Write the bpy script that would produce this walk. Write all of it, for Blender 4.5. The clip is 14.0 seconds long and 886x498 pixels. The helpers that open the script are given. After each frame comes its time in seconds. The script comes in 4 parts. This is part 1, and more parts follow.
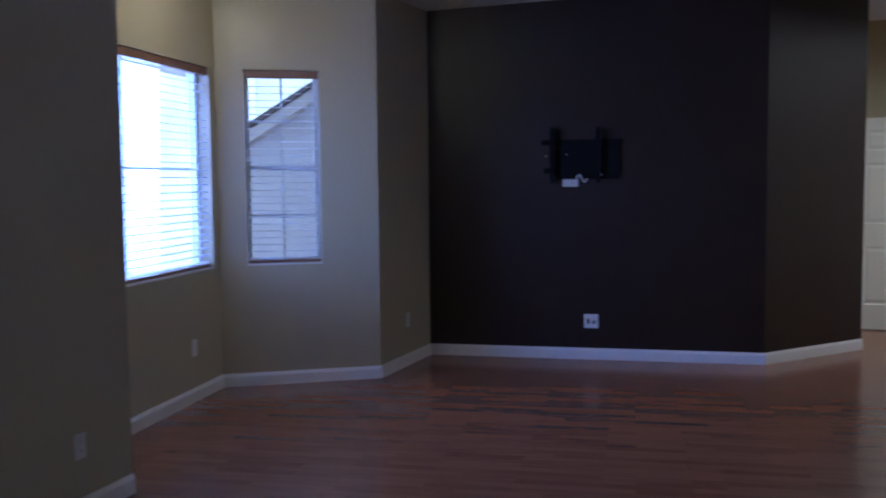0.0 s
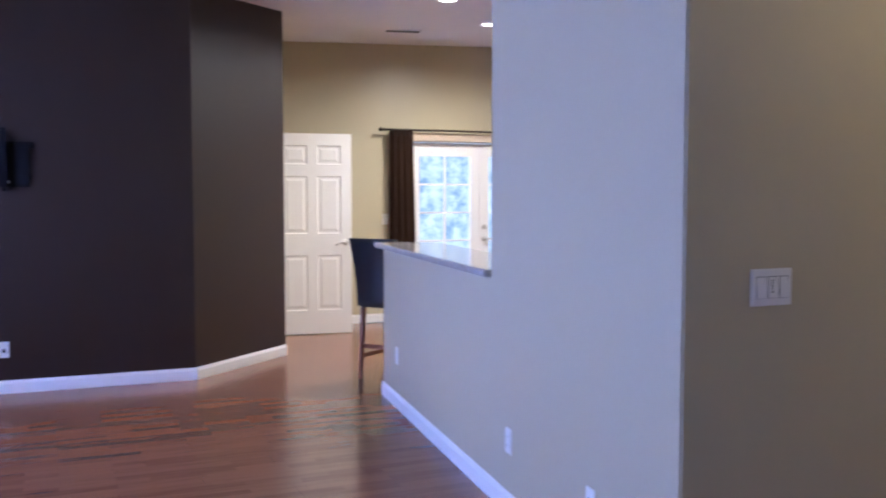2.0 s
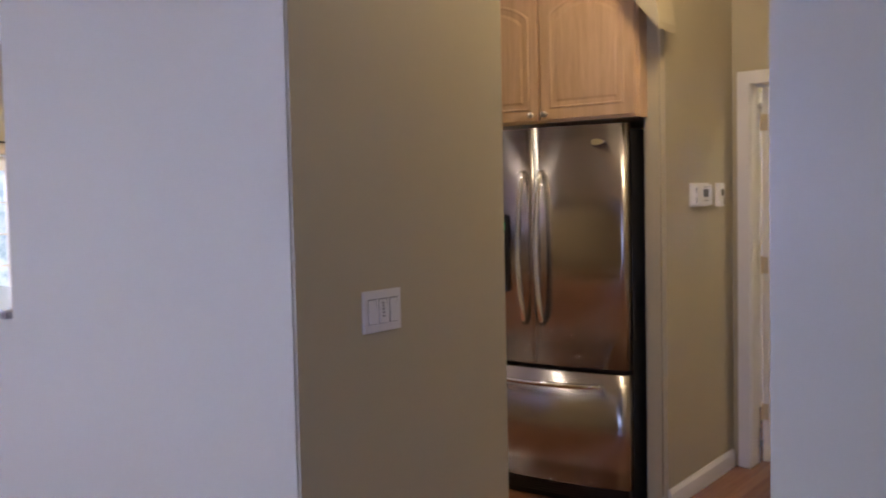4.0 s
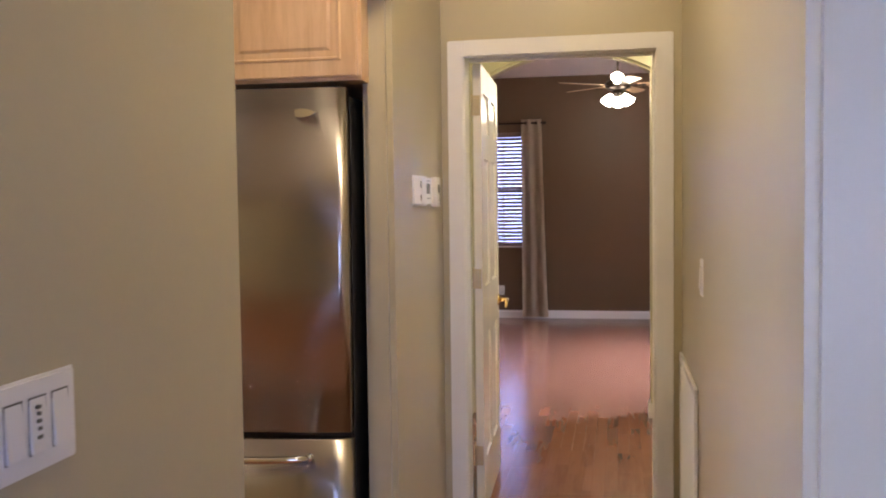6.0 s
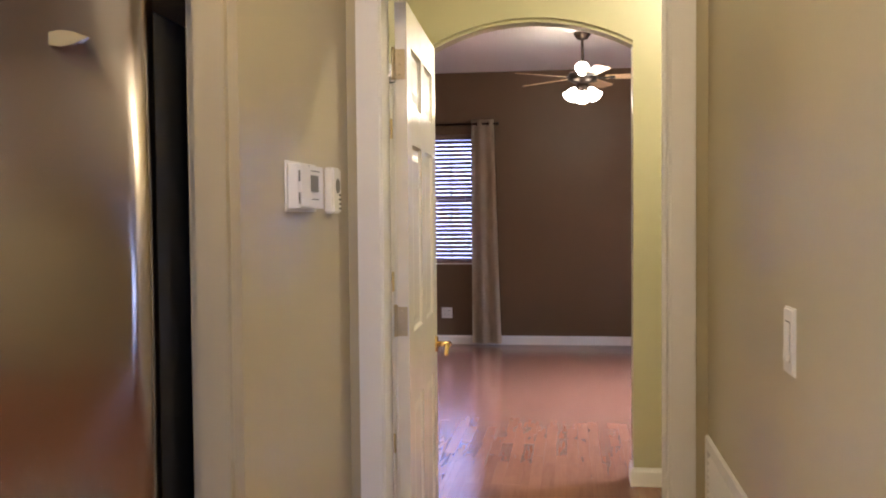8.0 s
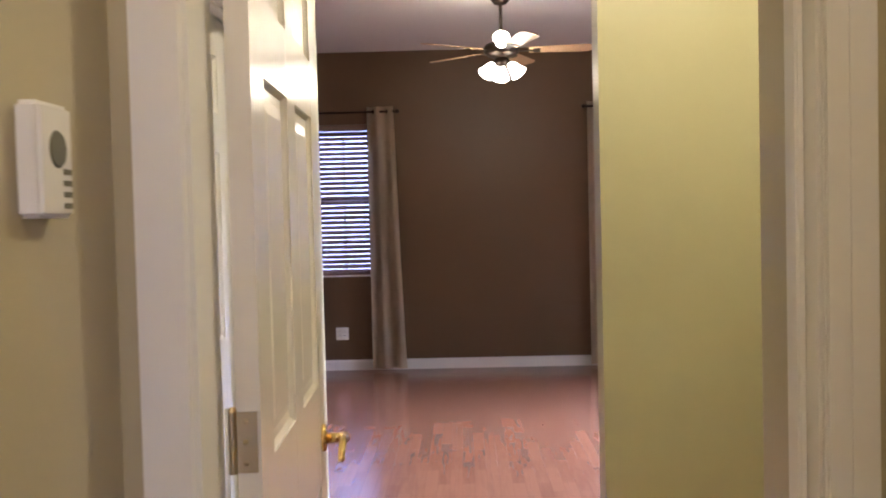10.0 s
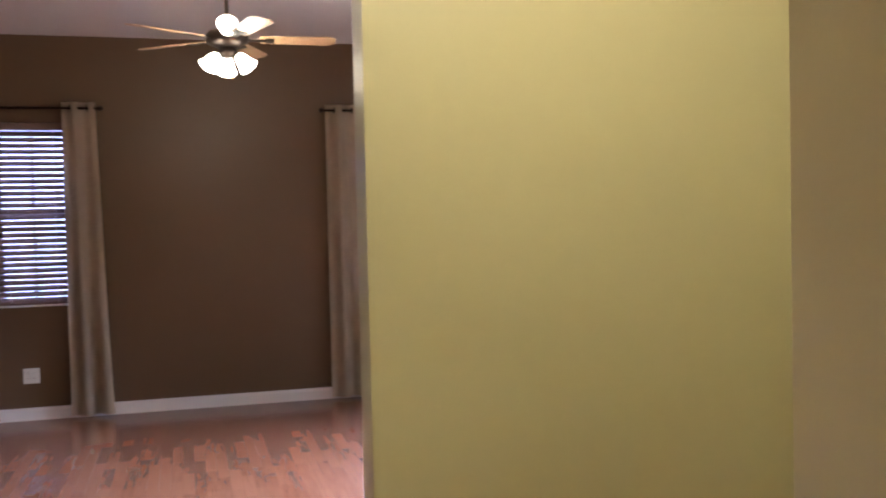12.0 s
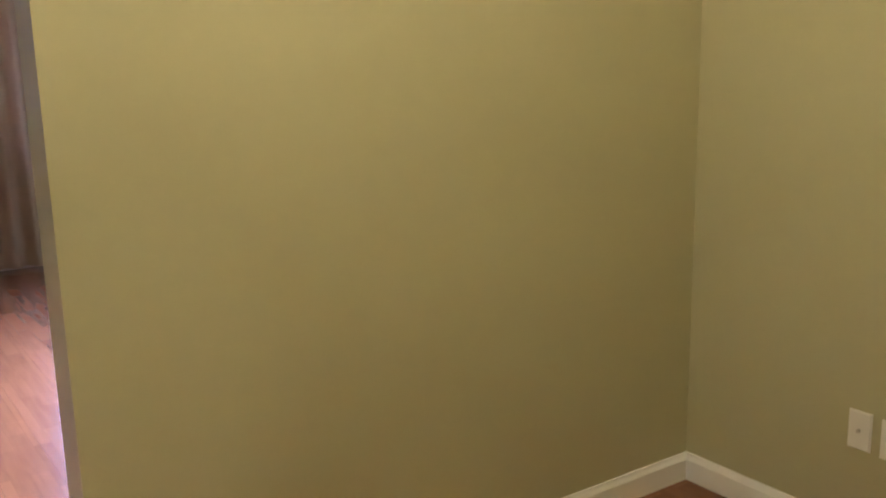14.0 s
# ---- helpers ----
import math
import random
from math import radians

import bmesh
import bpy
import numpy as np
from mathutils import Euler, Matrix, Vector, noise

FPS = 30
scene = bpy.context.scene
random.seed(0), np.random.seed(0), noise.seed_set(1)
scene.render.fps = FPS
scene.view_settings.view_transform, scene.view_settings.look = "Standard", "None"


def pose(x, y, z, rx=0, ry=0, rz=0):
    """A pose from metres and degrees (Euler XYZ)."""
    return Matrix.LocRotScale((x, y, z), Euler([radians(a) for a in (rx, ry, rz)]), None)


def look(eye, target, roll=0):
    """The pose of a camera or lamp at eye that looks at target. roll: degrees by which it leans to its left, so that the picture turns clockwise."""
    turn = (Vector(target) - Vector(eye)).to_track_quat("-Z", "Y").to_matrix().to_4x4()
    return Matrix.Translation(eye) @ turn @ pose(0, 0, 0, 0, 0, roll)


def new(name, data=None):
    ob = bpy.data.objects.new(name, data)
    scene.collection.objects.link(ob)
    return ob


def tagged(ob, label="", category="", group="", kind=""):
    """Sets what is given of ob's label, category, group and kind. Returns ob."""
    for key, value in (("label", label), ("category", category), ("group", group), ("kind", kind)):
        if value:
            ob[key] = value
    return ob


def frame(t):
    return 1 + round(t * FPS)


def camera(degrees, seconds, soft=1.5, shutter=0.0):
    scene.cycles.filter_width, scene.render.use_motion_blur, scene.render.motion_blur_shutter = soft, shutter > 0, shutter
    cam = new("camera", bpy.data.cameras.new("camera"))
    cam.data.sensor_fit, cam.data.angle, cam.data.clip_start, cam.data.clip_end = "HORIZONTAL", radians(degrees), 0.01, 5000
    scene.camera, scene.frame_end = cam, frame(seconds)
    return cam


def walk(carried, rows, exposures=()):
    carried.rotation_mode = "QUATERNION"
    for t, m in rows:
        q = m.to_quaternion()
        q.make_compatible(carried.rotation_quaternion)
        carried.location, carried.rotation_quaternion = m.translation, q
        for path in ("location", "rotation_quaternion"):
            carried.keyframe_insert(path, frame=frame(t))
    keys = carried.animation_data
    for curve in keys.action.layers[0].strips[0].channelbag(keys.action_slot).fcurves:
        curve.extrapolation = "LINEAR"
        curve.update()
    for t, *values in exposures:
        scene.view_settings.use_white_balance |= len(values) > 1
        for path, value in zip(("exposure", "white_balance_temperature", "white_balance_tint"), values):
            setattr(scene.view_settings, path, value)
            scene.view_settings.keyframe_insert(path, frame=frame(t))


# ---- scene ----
cam = camera(51.0, 14.0, soft=1.9, shutter=0.3)
PATH = [
    (0, (2.638, -5.021, 1.494), (0.685, -5.421, 1.346), -0.6),
    (0.5, (2.471, -4.874, 1.490), (0.482, -5.020, 1.345), -0.7),
    (1, (2.403, -4.836, 1.441), (0.411, -4.704, 1.316), -1.1),
    (1.5, (2.267, -4.885, 1.458), (0.324, -4.431, 1.322), -0.9),
    (2, (2.283, -5.020, 1.456), (0.446, -4.238, 1.333), -0.0),
    (2.5, (2.086, -5.044, 1.460), (0.394, -3.983, 1.347), -0.2),
    (3, (1.931, -4.977, 1.455), (0.390, -3.706, 1.357), -0.3),
    (3.5, (1.825, -4.943, 1.452), (0.451, -3.493, 1.361), -0.9),
    (4, (1.704, -4.896, 1.458), (0.508, -3.296, 1.355), -1.2),
    (4.2, (1.575, -4.812, 1.458), (0.477, -3.144, 1.349), -1.3),
    (6.3, (0.675, -3.765, 1.408), (0.354, -1.794, 1.313), -0.7),
    (6.5, (0.654, -3.636, 1.402), (0.354, -1.661, 1.311), -0.7),
    (7, (0.618, -3.295, 1.399), (0.344, -1.316, 1.314), -0.5),
    (7.2, (0.616, -3.16, 1.394), (0.339, -1.181, 1.312), -0.5),
    (9.3, (0.47, -1.669, 1.398), (0.292, 0.322, 1.33), -1.2),
    (9.5, (0.436, -1.527, 1.398), (0.3, 0.468, 1.327), -1.1),
    (10, (0.427, -1.186, 1.393), (0.381, 0.812, 1.323), -1.4),
    (10.5, (0.435, -0.945, 1.403), (0.482, 1.053, 1.336), -0.9),
    (11, (0.442, -0.700, 1.420), (0.609, 1.291, 1.353), -1.3),
    (11.5, (0.425, -0.462, 1.438), (0.765, 1.508, 1.386), -1.1),
    (12, (0.456, -0.280, 1.460), (0.986, 1.648, 1.394), -1.3),
    (12.5, (0.484, -0.140, 1.478), (1.238, 1.710, 1.400), -1.1),
    (13, (0.506, 0.040, 1.480), (1.474, 1.783, 1.322), -1.7),
    (13.5, (0.50, 0.15, 1.450), (1.643, 1.770, 1.186), -1.0),
    (14, (0.52, 0.20, 1.450), (1.628, 1.813, 1.038), -1.2),
]
EXPOSURES = [(0.0, -0.8, 4700, 6), (1.0, -0.85, 4600, 14), (1.5, 0.72, 4900, 13), (2.2, 0.8, 5250, 14), (3.3, 0.74, 5800, 14), (4.2, 0.76, 6400, 12), (6.3, 1.48, 6400, 10), (7.2, 1.48, 6350, 9), (9.3, 1.22, 6250, 9), (12.0, 1.2, 6300, 9), (14.0, 1.12, 6450, 8)]
walk(cam, [(t, look(eye, target, roll)) for t, eye, target, roll in PATH], EXPOSURES)

# ---- world, sun, lamps ----
world = bpy.data.worlds.new("sky")
scene.world = world
world.use_nodes = True
wn = world.node_tree.nodes
sky = wn.new("ShaderNodeTexSky")
sky.sky_type = "NISHITA"
sky.sun_disc = False
sky.sun_elevation, sky.sun_rotation = radians(62), radians(90)
wn["Background"].inputs["Strength"].default_value = 0.15
world.node_tree.links.new(sky.outputs[0], wn["Background"].inputs["Color"])
sun = new("sun", bpy.data.lights.new("sun", "SUN"))
sun.data.energy, sun.data.angle, sun.data.color = 5.0, radians(0.5), (1.0, 0.95, 0.86)
sun.matrix_world = look((0, 0, 0), (-0.47, 0.02, -0.88))

DAY = (0.34, 0.44, 1.0)
WARM = (1.0, 0.79, 0.52)
DIM = 0.4


def area(name, m, sx, sy, power, color):
    d = bpy.data.lights.new(name, "AREA")
    d.shape, d.size, d.size_y, d.energy, d.color = "RECTANGLE", sx, sy, power * DIM, color
    ob = new(name, d)
    ob.matrix_world = m
    return ob


def bulb(name, place, power, color, radius=0.05):
    d = bpy.data.lights.new(name, "POINT")
    d.energy, d.color, d.shadow_soft_size = power * DIM, color, radius
    ob = new(name, d)
    ob.location = place
    return ob



CT = 2.905


def ceil_z(y):
    return CT + 0.034 * (y + 6.7)


# daylight through the openings
area("daylight_bay", look((-2.65, -8.35, 1.6), (-2.65, -5, 1.5)), 1.7, 1.4, 310, DAY)
area("daylight_bay_angled", look((-4.55, -7.95, 2.95), (-2.6, -6.2, 1.0)), 0.9, 0.7, 170, DAY)
area("daylight_french", look((-8.3, -0.4, 2.75), (-6.0, -0.4, 0.6)), 1.6, 0.8, 300, DAY)
# added fill from an unseen south opening, brightens the near wall
area("fill_south", look((3.2, -10.3, 1.2), (3.0, -6, 1.0)), 2.6, 2.2, 90, DAY)
area("daylight_bedroom", look((-0.65, 8.0, 2.75), (-0.65, 5.25, 0.4)), 0.6, 0.7, 42, DAY)
area("daylight_bedroom_low", look((-0.67, 7.70, 1.5), (-0.67, 4.2, 1.3)), 0.6, 1.35, 26, DAY)
area("daylight_bedroom_far_right", look((2.17, 7.70, 1.5), (2.17, 4.2, 1.3)), 0.6, 1.35, 90, DAY)
area("daylight_bedroom_side", look((4.45, 4.5, 1.7), (0.8, 4.0, 0.0)), 1.8, 1.1, 240, (0.62, 0.66, 1.0)).data.spread = radians(68)
# warm lamps: hall and lobby ceiling, kitchen cans, fan bulbs
bulb("nook_lamp", (-2.6, -7.25, 2.72), 46, WARM, 0.1)
bulb("hall_lamp", (0.47, -1.68, 2.76), 42, WARM, 0.12)
bulb("lobby_lamp", (1.3, 1.1, 2.76), 64, (1.0, 0.86, 0.62), 0.10)
for fx, fy, fz in ((0.58, 5.15, 2.28), (0.85, 5.15, 2.28), (0.715, 5.07, 2.74)):
    bulb("fan_bulb", (fx, fy, fz), 6, (1.0, 0.84, 0.62), 0.04)
CANS = [(-6.04, -0.98), (-4.99, -1.88), (-3.0, -1.3), (-1.75, -2.2)]
for (cx, cy), watts in zip(CANS, (420, 330, 110, 28)):
    d = bpy.data.lights.new("can_lamp", "SPOT")
    d.energy, d.color, d.spot_size, d.spot_blend, d.shadow_soft_size = watts * DIM, (1.0, 0.87, 0.69), radians(168), 0.8, 0.06
    new("can_lamp", d).matrix_world = look((cx, cy, ceil_z(cy) - 0.03), (cx, cy, 0))


# ---- materials ----
def principled(name):
    m = bpy.data.materials.new(name)
    m.use_nodes = True
    return m, m.node_tree, m.node_tree.nodes["Principled BSDF"]


def put(nt, kind, **values):
    n = nt.nodes.new(kind)
    for k, v in values.items():
        n.inputs[k].default_value = v
    return n


def mat(name, color, rough=0.5, metal=0.0, vary=0.06, scale=3.0, fine=120.0, bump=0.05, spec=0.5, depth=0.002, rvary=0.06):
    """A surface with slow and fine variation of colour and gloss, and a fine relief."""
    m, nt, b = principled(name)
    L = nt.links.new
    co = nt.nodes.new("ShaderNodeTexCoord")
    big = put(nt, "ShaderNodeTexNoise", Scale=scale, Detail=4.0, Roughness=0.6)
    small = put(nt, "ShaderNodeTexNoise", Scale=fine, Detail=3.0, Roughness=0.6)
    for n in (big, small):
        L(co.outputs["Object"], n.inputs["Vector"])
    mixf = nt.nodes.new("ShaderNodeMath")
    mixf.operation = "MULTIPLY_ADD"
    mixf.inputs[1].default_value = 0.35
    L(small.outputs["Fac"], mixf.inputs[0])
    L(big.outputs["Fac"], mixf.inputs[2])
    ramp = nt.nodes.new("ShaderNodeValToRGB")
    ramp.color_ramp.elements[0].position, ramp.color_ramp.elements[1].position = 0.35, 1.0
    ramp.color_ramp.elements[0].color = tuple(c * (1 - vary) for c in color) + (1,)
    ramp.color_ramp.elements[1].color = tuple(min(1, c * (1 + vary)) for c in color) + (1,)
    L(mixf.outputs[0], ramp.inputs[0])
    L(ramp.outputs[0], b.inputs["Base Color"])
    rr = put(nt, "ShaderNodeMapRange")
    rr.inputs["To Min"].default_value, rr.inputs["To Max"].default_value = max(0, rough - rvary), min(1, rough + rvary)
    L(big.outputs["Fac"], rr.inputs["Value"])
    L(rr.outputs[0], b.inputs["Roughness"])
    b.inputs["Metallic"].default_value = metal
    b.inputs["Specular IOR Level"].default_value = spec
    if bump:
        bp = put(nt, "ShaderNodeBump", Strength=bump, Distance=depth)
        L(small.outputs["Fac"], bp.inputs["Height"])
        L(bp.outputs[0], b.inputs["Normal"])
    return m


def glow(name, color, strength):
    m, nt, b = principled(name)
    b.inputs["Base Color"].default_value = (*color, 1)
    b.inputs["Emission Color"].default_value = (*color, 1)
    b.inputs["Emission Strength"].default_value = strength
    return m


TAN = mat("tan satin wall paint", (0.47, 0.41, 0.265), 0.36, vary=0.03, scale=1.2, fine=90, bump=0.10, depth=0.003)
YELLOW = mat("ochre yellow wall paint", (0.455, 0.425, 0.262), 0.36, vary=0.03, scale=1.2, fine=90, bump=0.10, depth=0.003)
DARK = mat("dark chocolate wall paint", (0.023, 0.0115, 0.0075), 0.42, vary=0.08, scale=1.2, fine=90, bump=0.12, depth=0.003)
MOCHA = mat("mocha brown wall paint", (0.132, 0.077, 0.037), 0.45, vary=0.05, scale=1.2, fine=90, bump=0.12, depth=0.003)
CEIL = mat("white ceiling paint", (0.74, 0.72, 0.70), 0.85, vary=0.03, scale=1.5, fine=60, bump=0.35, depth=0.004)
WHITE = mat("white semi-gloss trim paint", (0.80, 0.78, 0.74), 0.30, vary=0.02, scale=2, fine=40, bump=0.02)
CREAM = mat("cream gloss door paint", (0.80, 0.76, 0.66), 0.24, vary=0.02, scale=2, fine=30, bump=0.03)
PLATE = mat("white plastic", (0.78, 0.76, 0.72), 0.35, vary=0.02, bump=0.0)
GREYPL = mat("grey lcd plastic", (0.13, 0.125, 0.095), 0.42, vary=0.03, bump=0.0)
BRASS = mat("polished brass", (0.72, 0.52, 0.20), 0.16, metal=1.0, vary=0.05, bump=0.0)
HINGE = mat("brushed brass hinge", (0.60, 0.49, 0.29), 0.32, metal=1.0, vary=0.06, bump=0.02)
NICKEL = mat("satin nickel", (0.55, 0.53, 0.49), 0.28, metal=1.0, vary=0.05, bump=0.0)
CHROME = mat("bright steel", (0.75, 0.74, 0.72), 0.14, metal=1.0, vary=0.03, bump=0.0)
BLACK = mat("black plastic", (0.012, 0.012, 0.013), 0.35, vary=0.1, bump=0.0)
BLACKMETAL = mat("black powder-coated steel", (0.004, 0.004, 0.005), 0.7, vary=0.1, bump=0.03, spec=0.15)
LEATHER = mat("black bonded leather", (0.014, 0.014, 0.016), 0.38, vary=0.15, scale=6, fine=260, bump=0.25)
DWOOD = mat("dark stained wood", (0.15, 0.06, 0.03), 0.35, vary=0.25, scale=9, fine=60, bump=0.04)
CURT = mat("taupe curtain cloth", (0.58, 0.47, 0.34), 0.9, vary=0.06, scale=5, fine=500, bump=0.2, spec=0.1)
CURTDK = mat("dark brown curtain cloth", (0.06, 0.032, 0.022), 0.85, vary=0.1, scale=5, fine=500, bump=0.2, spec=0.1)
BRONZE = mat("oil-rubbed bronze", (0.030, 0.019, 0.013), 0.38, metal=0.7, vary=0.1, bump=0.0)
GRANITE = mat("speckled beige granite", (0.40, 0.36, 0.31), 0.12, vary=0.55, scale=60, fine=240, bump=0.0)
BLINDW = mat("white faux-wood blind slat", (0.74, 0.75, 0.80), 0.45, vary=0.02, bump=0.0)
BLINDWOOD = mat("stained wood blind slat", (0.23, 0.15, 0.12), 0.4, vary=0.1, scale=8, bump=0.0)
BEAM = mat("walnut blind headrail", (0.22, 0.12, 0.075), 0.4, vary=0.12, scale=8, bump=0.0)
VINYL = mat("white vinyl window frame", (0.74, 0.74, 0.76), 0.4, vary=0.02, bump=0.0)
SHADE = glow("lit frosted glass shade", (1.0, 0.93, 0.82), 8.0)
CANLENS = glow("lit can light lens", (1.0, 0.88, 0.70), 9.0)
GREENLED = glow("green panel light", (0.1, 0.9, 0.25), 0.4)
STUCCO = mat("pale stucco", (0.80, 0.81, 0.84), 0.9, vary=0.05, scale=4, fine=80, bump=0.3)
ROOF = mat("grey roof tile", (0.20, 0.17, 0.155), 0.85, vary=0.2, scale=10, fine=60, bump=0.3)
EARTH = mat("pale concrete patio", (0.42, 0.41, 0.39), 0.9, vary=0.12, scale=2, fine=40, bump=0.2)
LEAF = mat("grey-green foliage", (0.10, 0.15, 0.07), 0.7, vary=0.4, scale=6, fine=50, bump=0.0)
BARK = mat("grey bark", (0.16, 0.12, 0.09), 0.9, vary=0.2, scale=12, fine=60, bump=0.4)


def maple():
    """Honey maple with long upright grain."""
    m, nt, b = principled("honey maple")
    L = nt.links.new
    co = nt.nodes.new("ShaderNodeTexCoord")
    mp = nt.nodes.new("ShaderNodeMapping")
    mp.inputs["Scale"].default_value = (14, 14, 1.4)
    n = put(nt, "ShaderNodeTexNoise", Scale=2.5, Detail=6.0, Roughness=0.62, Distortion=0.5)
    L(co.outputs["Object"], mp.inputs[0])
    L(mp.outputs[0], n.inputs["Vector"])
    r = nt.nodes.new("ShaderNodeValToRGB")
    r.color_ramp.elements[0].position, r.color_ramp.elements[1].position = 0.3, 0.72
    r.color_ramp.elements[0].color, r.color_ramp.elements[1].color = (0.53, 0.34, 0.185, 1), (0.68, 0.47, 0.27, 1)
    L(n.outputs["Fac"], r.inputs[0])
    L(r.outputs[0], b.inputs["Base Color"])
    b.inputs["Roughness"].default_value = 0.33
    return m


MAPLE = maple()


def stainless():
    """Stainless steel, brushed along its height."""
    m, nt, b = principled("brushed stainless steel")
    L = nt.links.new
    co = nt.nodes.new("ShaderNodeTexCoord")
    mp = nt.nodes.new("ShaderNodeMapping")
    mp.inputs["Scale"].default_value = (700, 700, 3.0)
    n = put(nt, "ShaderNodeTexNoise", Scale=1.0, Detail=2.0)
    L(co.outputs["Object"], mp.inputs[0])
    L(mp.outputs[0], n.inputs["Vector"])
    rr = put(nt, "ShaderNodeMapRange")
    rr.inputs["To Min"].default_value, rr.inputs["To Max"].default_value = 0.21, 0.25
    L(n.outputs["Fac"], rr.inputs["Value"])
    L(rr.outputs[0], b.inputs["Roughness"])
    b.inputs["Base Color"].default_value = (0.44, 0.41, 0.39, 1)
    b.inputs["Metallic"].default_value = 1.0
    tg = nt.nodes.new("ShaderNodeTangent")
    tg.direction_type, tg.axis = "RADIAL", "Z"
    L(tg.outputs[0], b.inputs["Tangent"])
    b.inputs["Anisotropic"].default_value = 0.88
    b.inputs["Anisotropic Rotation"].default_value = 0.25
    return m


STEEL = stainless()


def laminate():
    """Cherry laminate: each board shows three rows of short staves, with grain along y."""
    m, nt, b = principled("cherry strip laminate")
    L = nt.links.new
    geo = nt.nodes.new("ShaderNodeNewGeometry")
    turn = nt.nodes.new("ShaderNodeMapping")
    turn.inputs["Rotation"].default_value = (0, 0, radians(90))
    L(geo.outputs["Position"], turn.inputs[0])
    br = nt.nodes.new("ShaderNodeTexBrick")
    br.offset, br.offset_frequency, br.squash = 0.37, 2, 1.0
    for k, v in (("Scale", 1.0), ("Brick Width", 0.43), ("Row Height", 0.065), ("Mortar Size", 0.0012), ("Mortar Smooth", 0.3), ("Bias", 0.0)):
        br.inputs[k].default_value = v
    br.inputs["Color1"].default_value = (0.0, 0.0, 0.0, 1)
    br.inputs["Color2"].default_value = (1.0, 1.0, 1.0, 1)
    br.inputs["Mortar"].default_value = (0.1, 0.1, 0.1, 1)
    L(turn.outputs[0], br.inputs["Vector"])
    mp = nt.nodes.new("ShaderNodeMapping")
    mp.inputs["Scale"].default_value = (26, 2.6, 1)
    L(geo.outputs["Position"], mp.inputs[0])
    grain = put(nt, "ShaderNodeTexNoise", Scale=1.4, Detail=5.0, Roughness=0.55, Distortion=0.3)
    L(mp.outputs[0], grain.inputs["Vector"])
    add = nt.nodes.new("ShaderNodeMath")
    add.operation = "MULTIPLY_ADD"
    add.inputs[1].default_value = 0.62
    L(br.outputs["Color"], add.inputs[0])
    L(grain.outputs["Fac"], add.inputs[2])
    r = nt.nodes.new("ShaderNodeValToRGB")
    r.color_ramp.elements[0].position, r.color_ramp.elements[1].position = 0.15, 1.2
    r.color_ramp.elements[0].color, r.color_ramp.elements[1].color = (0.140, 0.054, 0.028, 1), (0.245, 0.108, 0.056, 1)
    L(add.outputs[0], r.inputs[0])
    L(r.outputs[0], b.inputs["Base Color"])
    wear = put(nt, "ShaderNodeTexNoise", Scale=1.7, Detail=4.0)
    L(geo.outputs["Position"], wear.inputs["Vector"])
    rr = put(nt, "ShaderNodeMapRange")
    rr.inputs["To Min"].default_value, rr.inputs["To Max"].default_value = 0.17, 0.23
    L(wear.outputs["Fac"], rr.inputs["Value"])
    L(rr.outputs[0], b.inputs["Roughness"])
    bp = put(nt, "ShaderNodeBump", Strength=0.03, Distance=0.001)
    L(grain.outputs["Fac"], bp.inputs["Height"])
    L(bp.outputs[0], b.inputs["Normal"])
    return m


LAM = laminate()


def glass():
    m, nt, b = principled("clear window glass")
    b.inputs["Base Color"].default_value = (0.97, 0.98, 1, 1)
    b.inputs["Roughness"].default_value = 0.0
    b.inputs["Transmission Weight"].default_value = 1.0
    b.inputs["IOR"].default_value = 1.05
    return m


GLASS = glass()


# ---- mesh helpers ----
def box(bm, x0, x1, y0, y1, z0, z1, m=None):
    r = bmesh.ops.create_cube(bm, size=1.0)
    for v in r["verts"]:
        v.co = Vector((x0 + (v.co.x + 0.5) * (x1 - x0), y0 + (v.co.y + 0.5) * (y1 - y0), z0 + (v.co.z + 0.5) * (z1 - z0)))
        if m is not None:
            v.co = m @ v.co
    return r["verts"]


def cyl(bm, a, b, r0, r1=None, n=16):
    a, b = Vector(a), Vector(b)
    r1 = r0 if r1 is None else r1
    q = (b - a).to_track_quat("Z", "Y").to_matrix().to_4x4()
    m = Matrix.Translation((a + b) / 2) @ q
    return bmesh.ops.create_cone(bm, cap_ends=True, segments=n, radius1=r0, radius2=r1, depth=(b - a).length, matrix=m)["verts"]


def ball(bm, c, r, sx=1, sy=1, sz=1, n=16):
    return bmesh.ops.create_uvsphere(bm, u_segments=n, v_segments=n // 2, radius=1, matrix=Matrix.Translation(c) @ Matrix.Diagonal((r * sx, r * sy, r * sz, 1)))["verts"]


def lathe(bm, profile, c=(0, 0, 0), n=24, m=None):
    """A turned body from (radius, height) pairs round z."""
    rings = []
    for r, z in profile:
        ring = []
        for k in range(n):
            a = 2 * math.pi * k / n
            p = Vector((c[0] + r * math.cos(a), c[1] + r * math.sin(a), c[2] + z))
            ring.append(bm.verts.new(m @ p if m is not None else p))
        rings.append(ring)
    for lo, hi in zip(rings, rings[1:]):
        for k in range(n):
            bm.faces.new((lo[k], lo[(k + 1) % n], hi[(k + 1) % n], hi[k]))


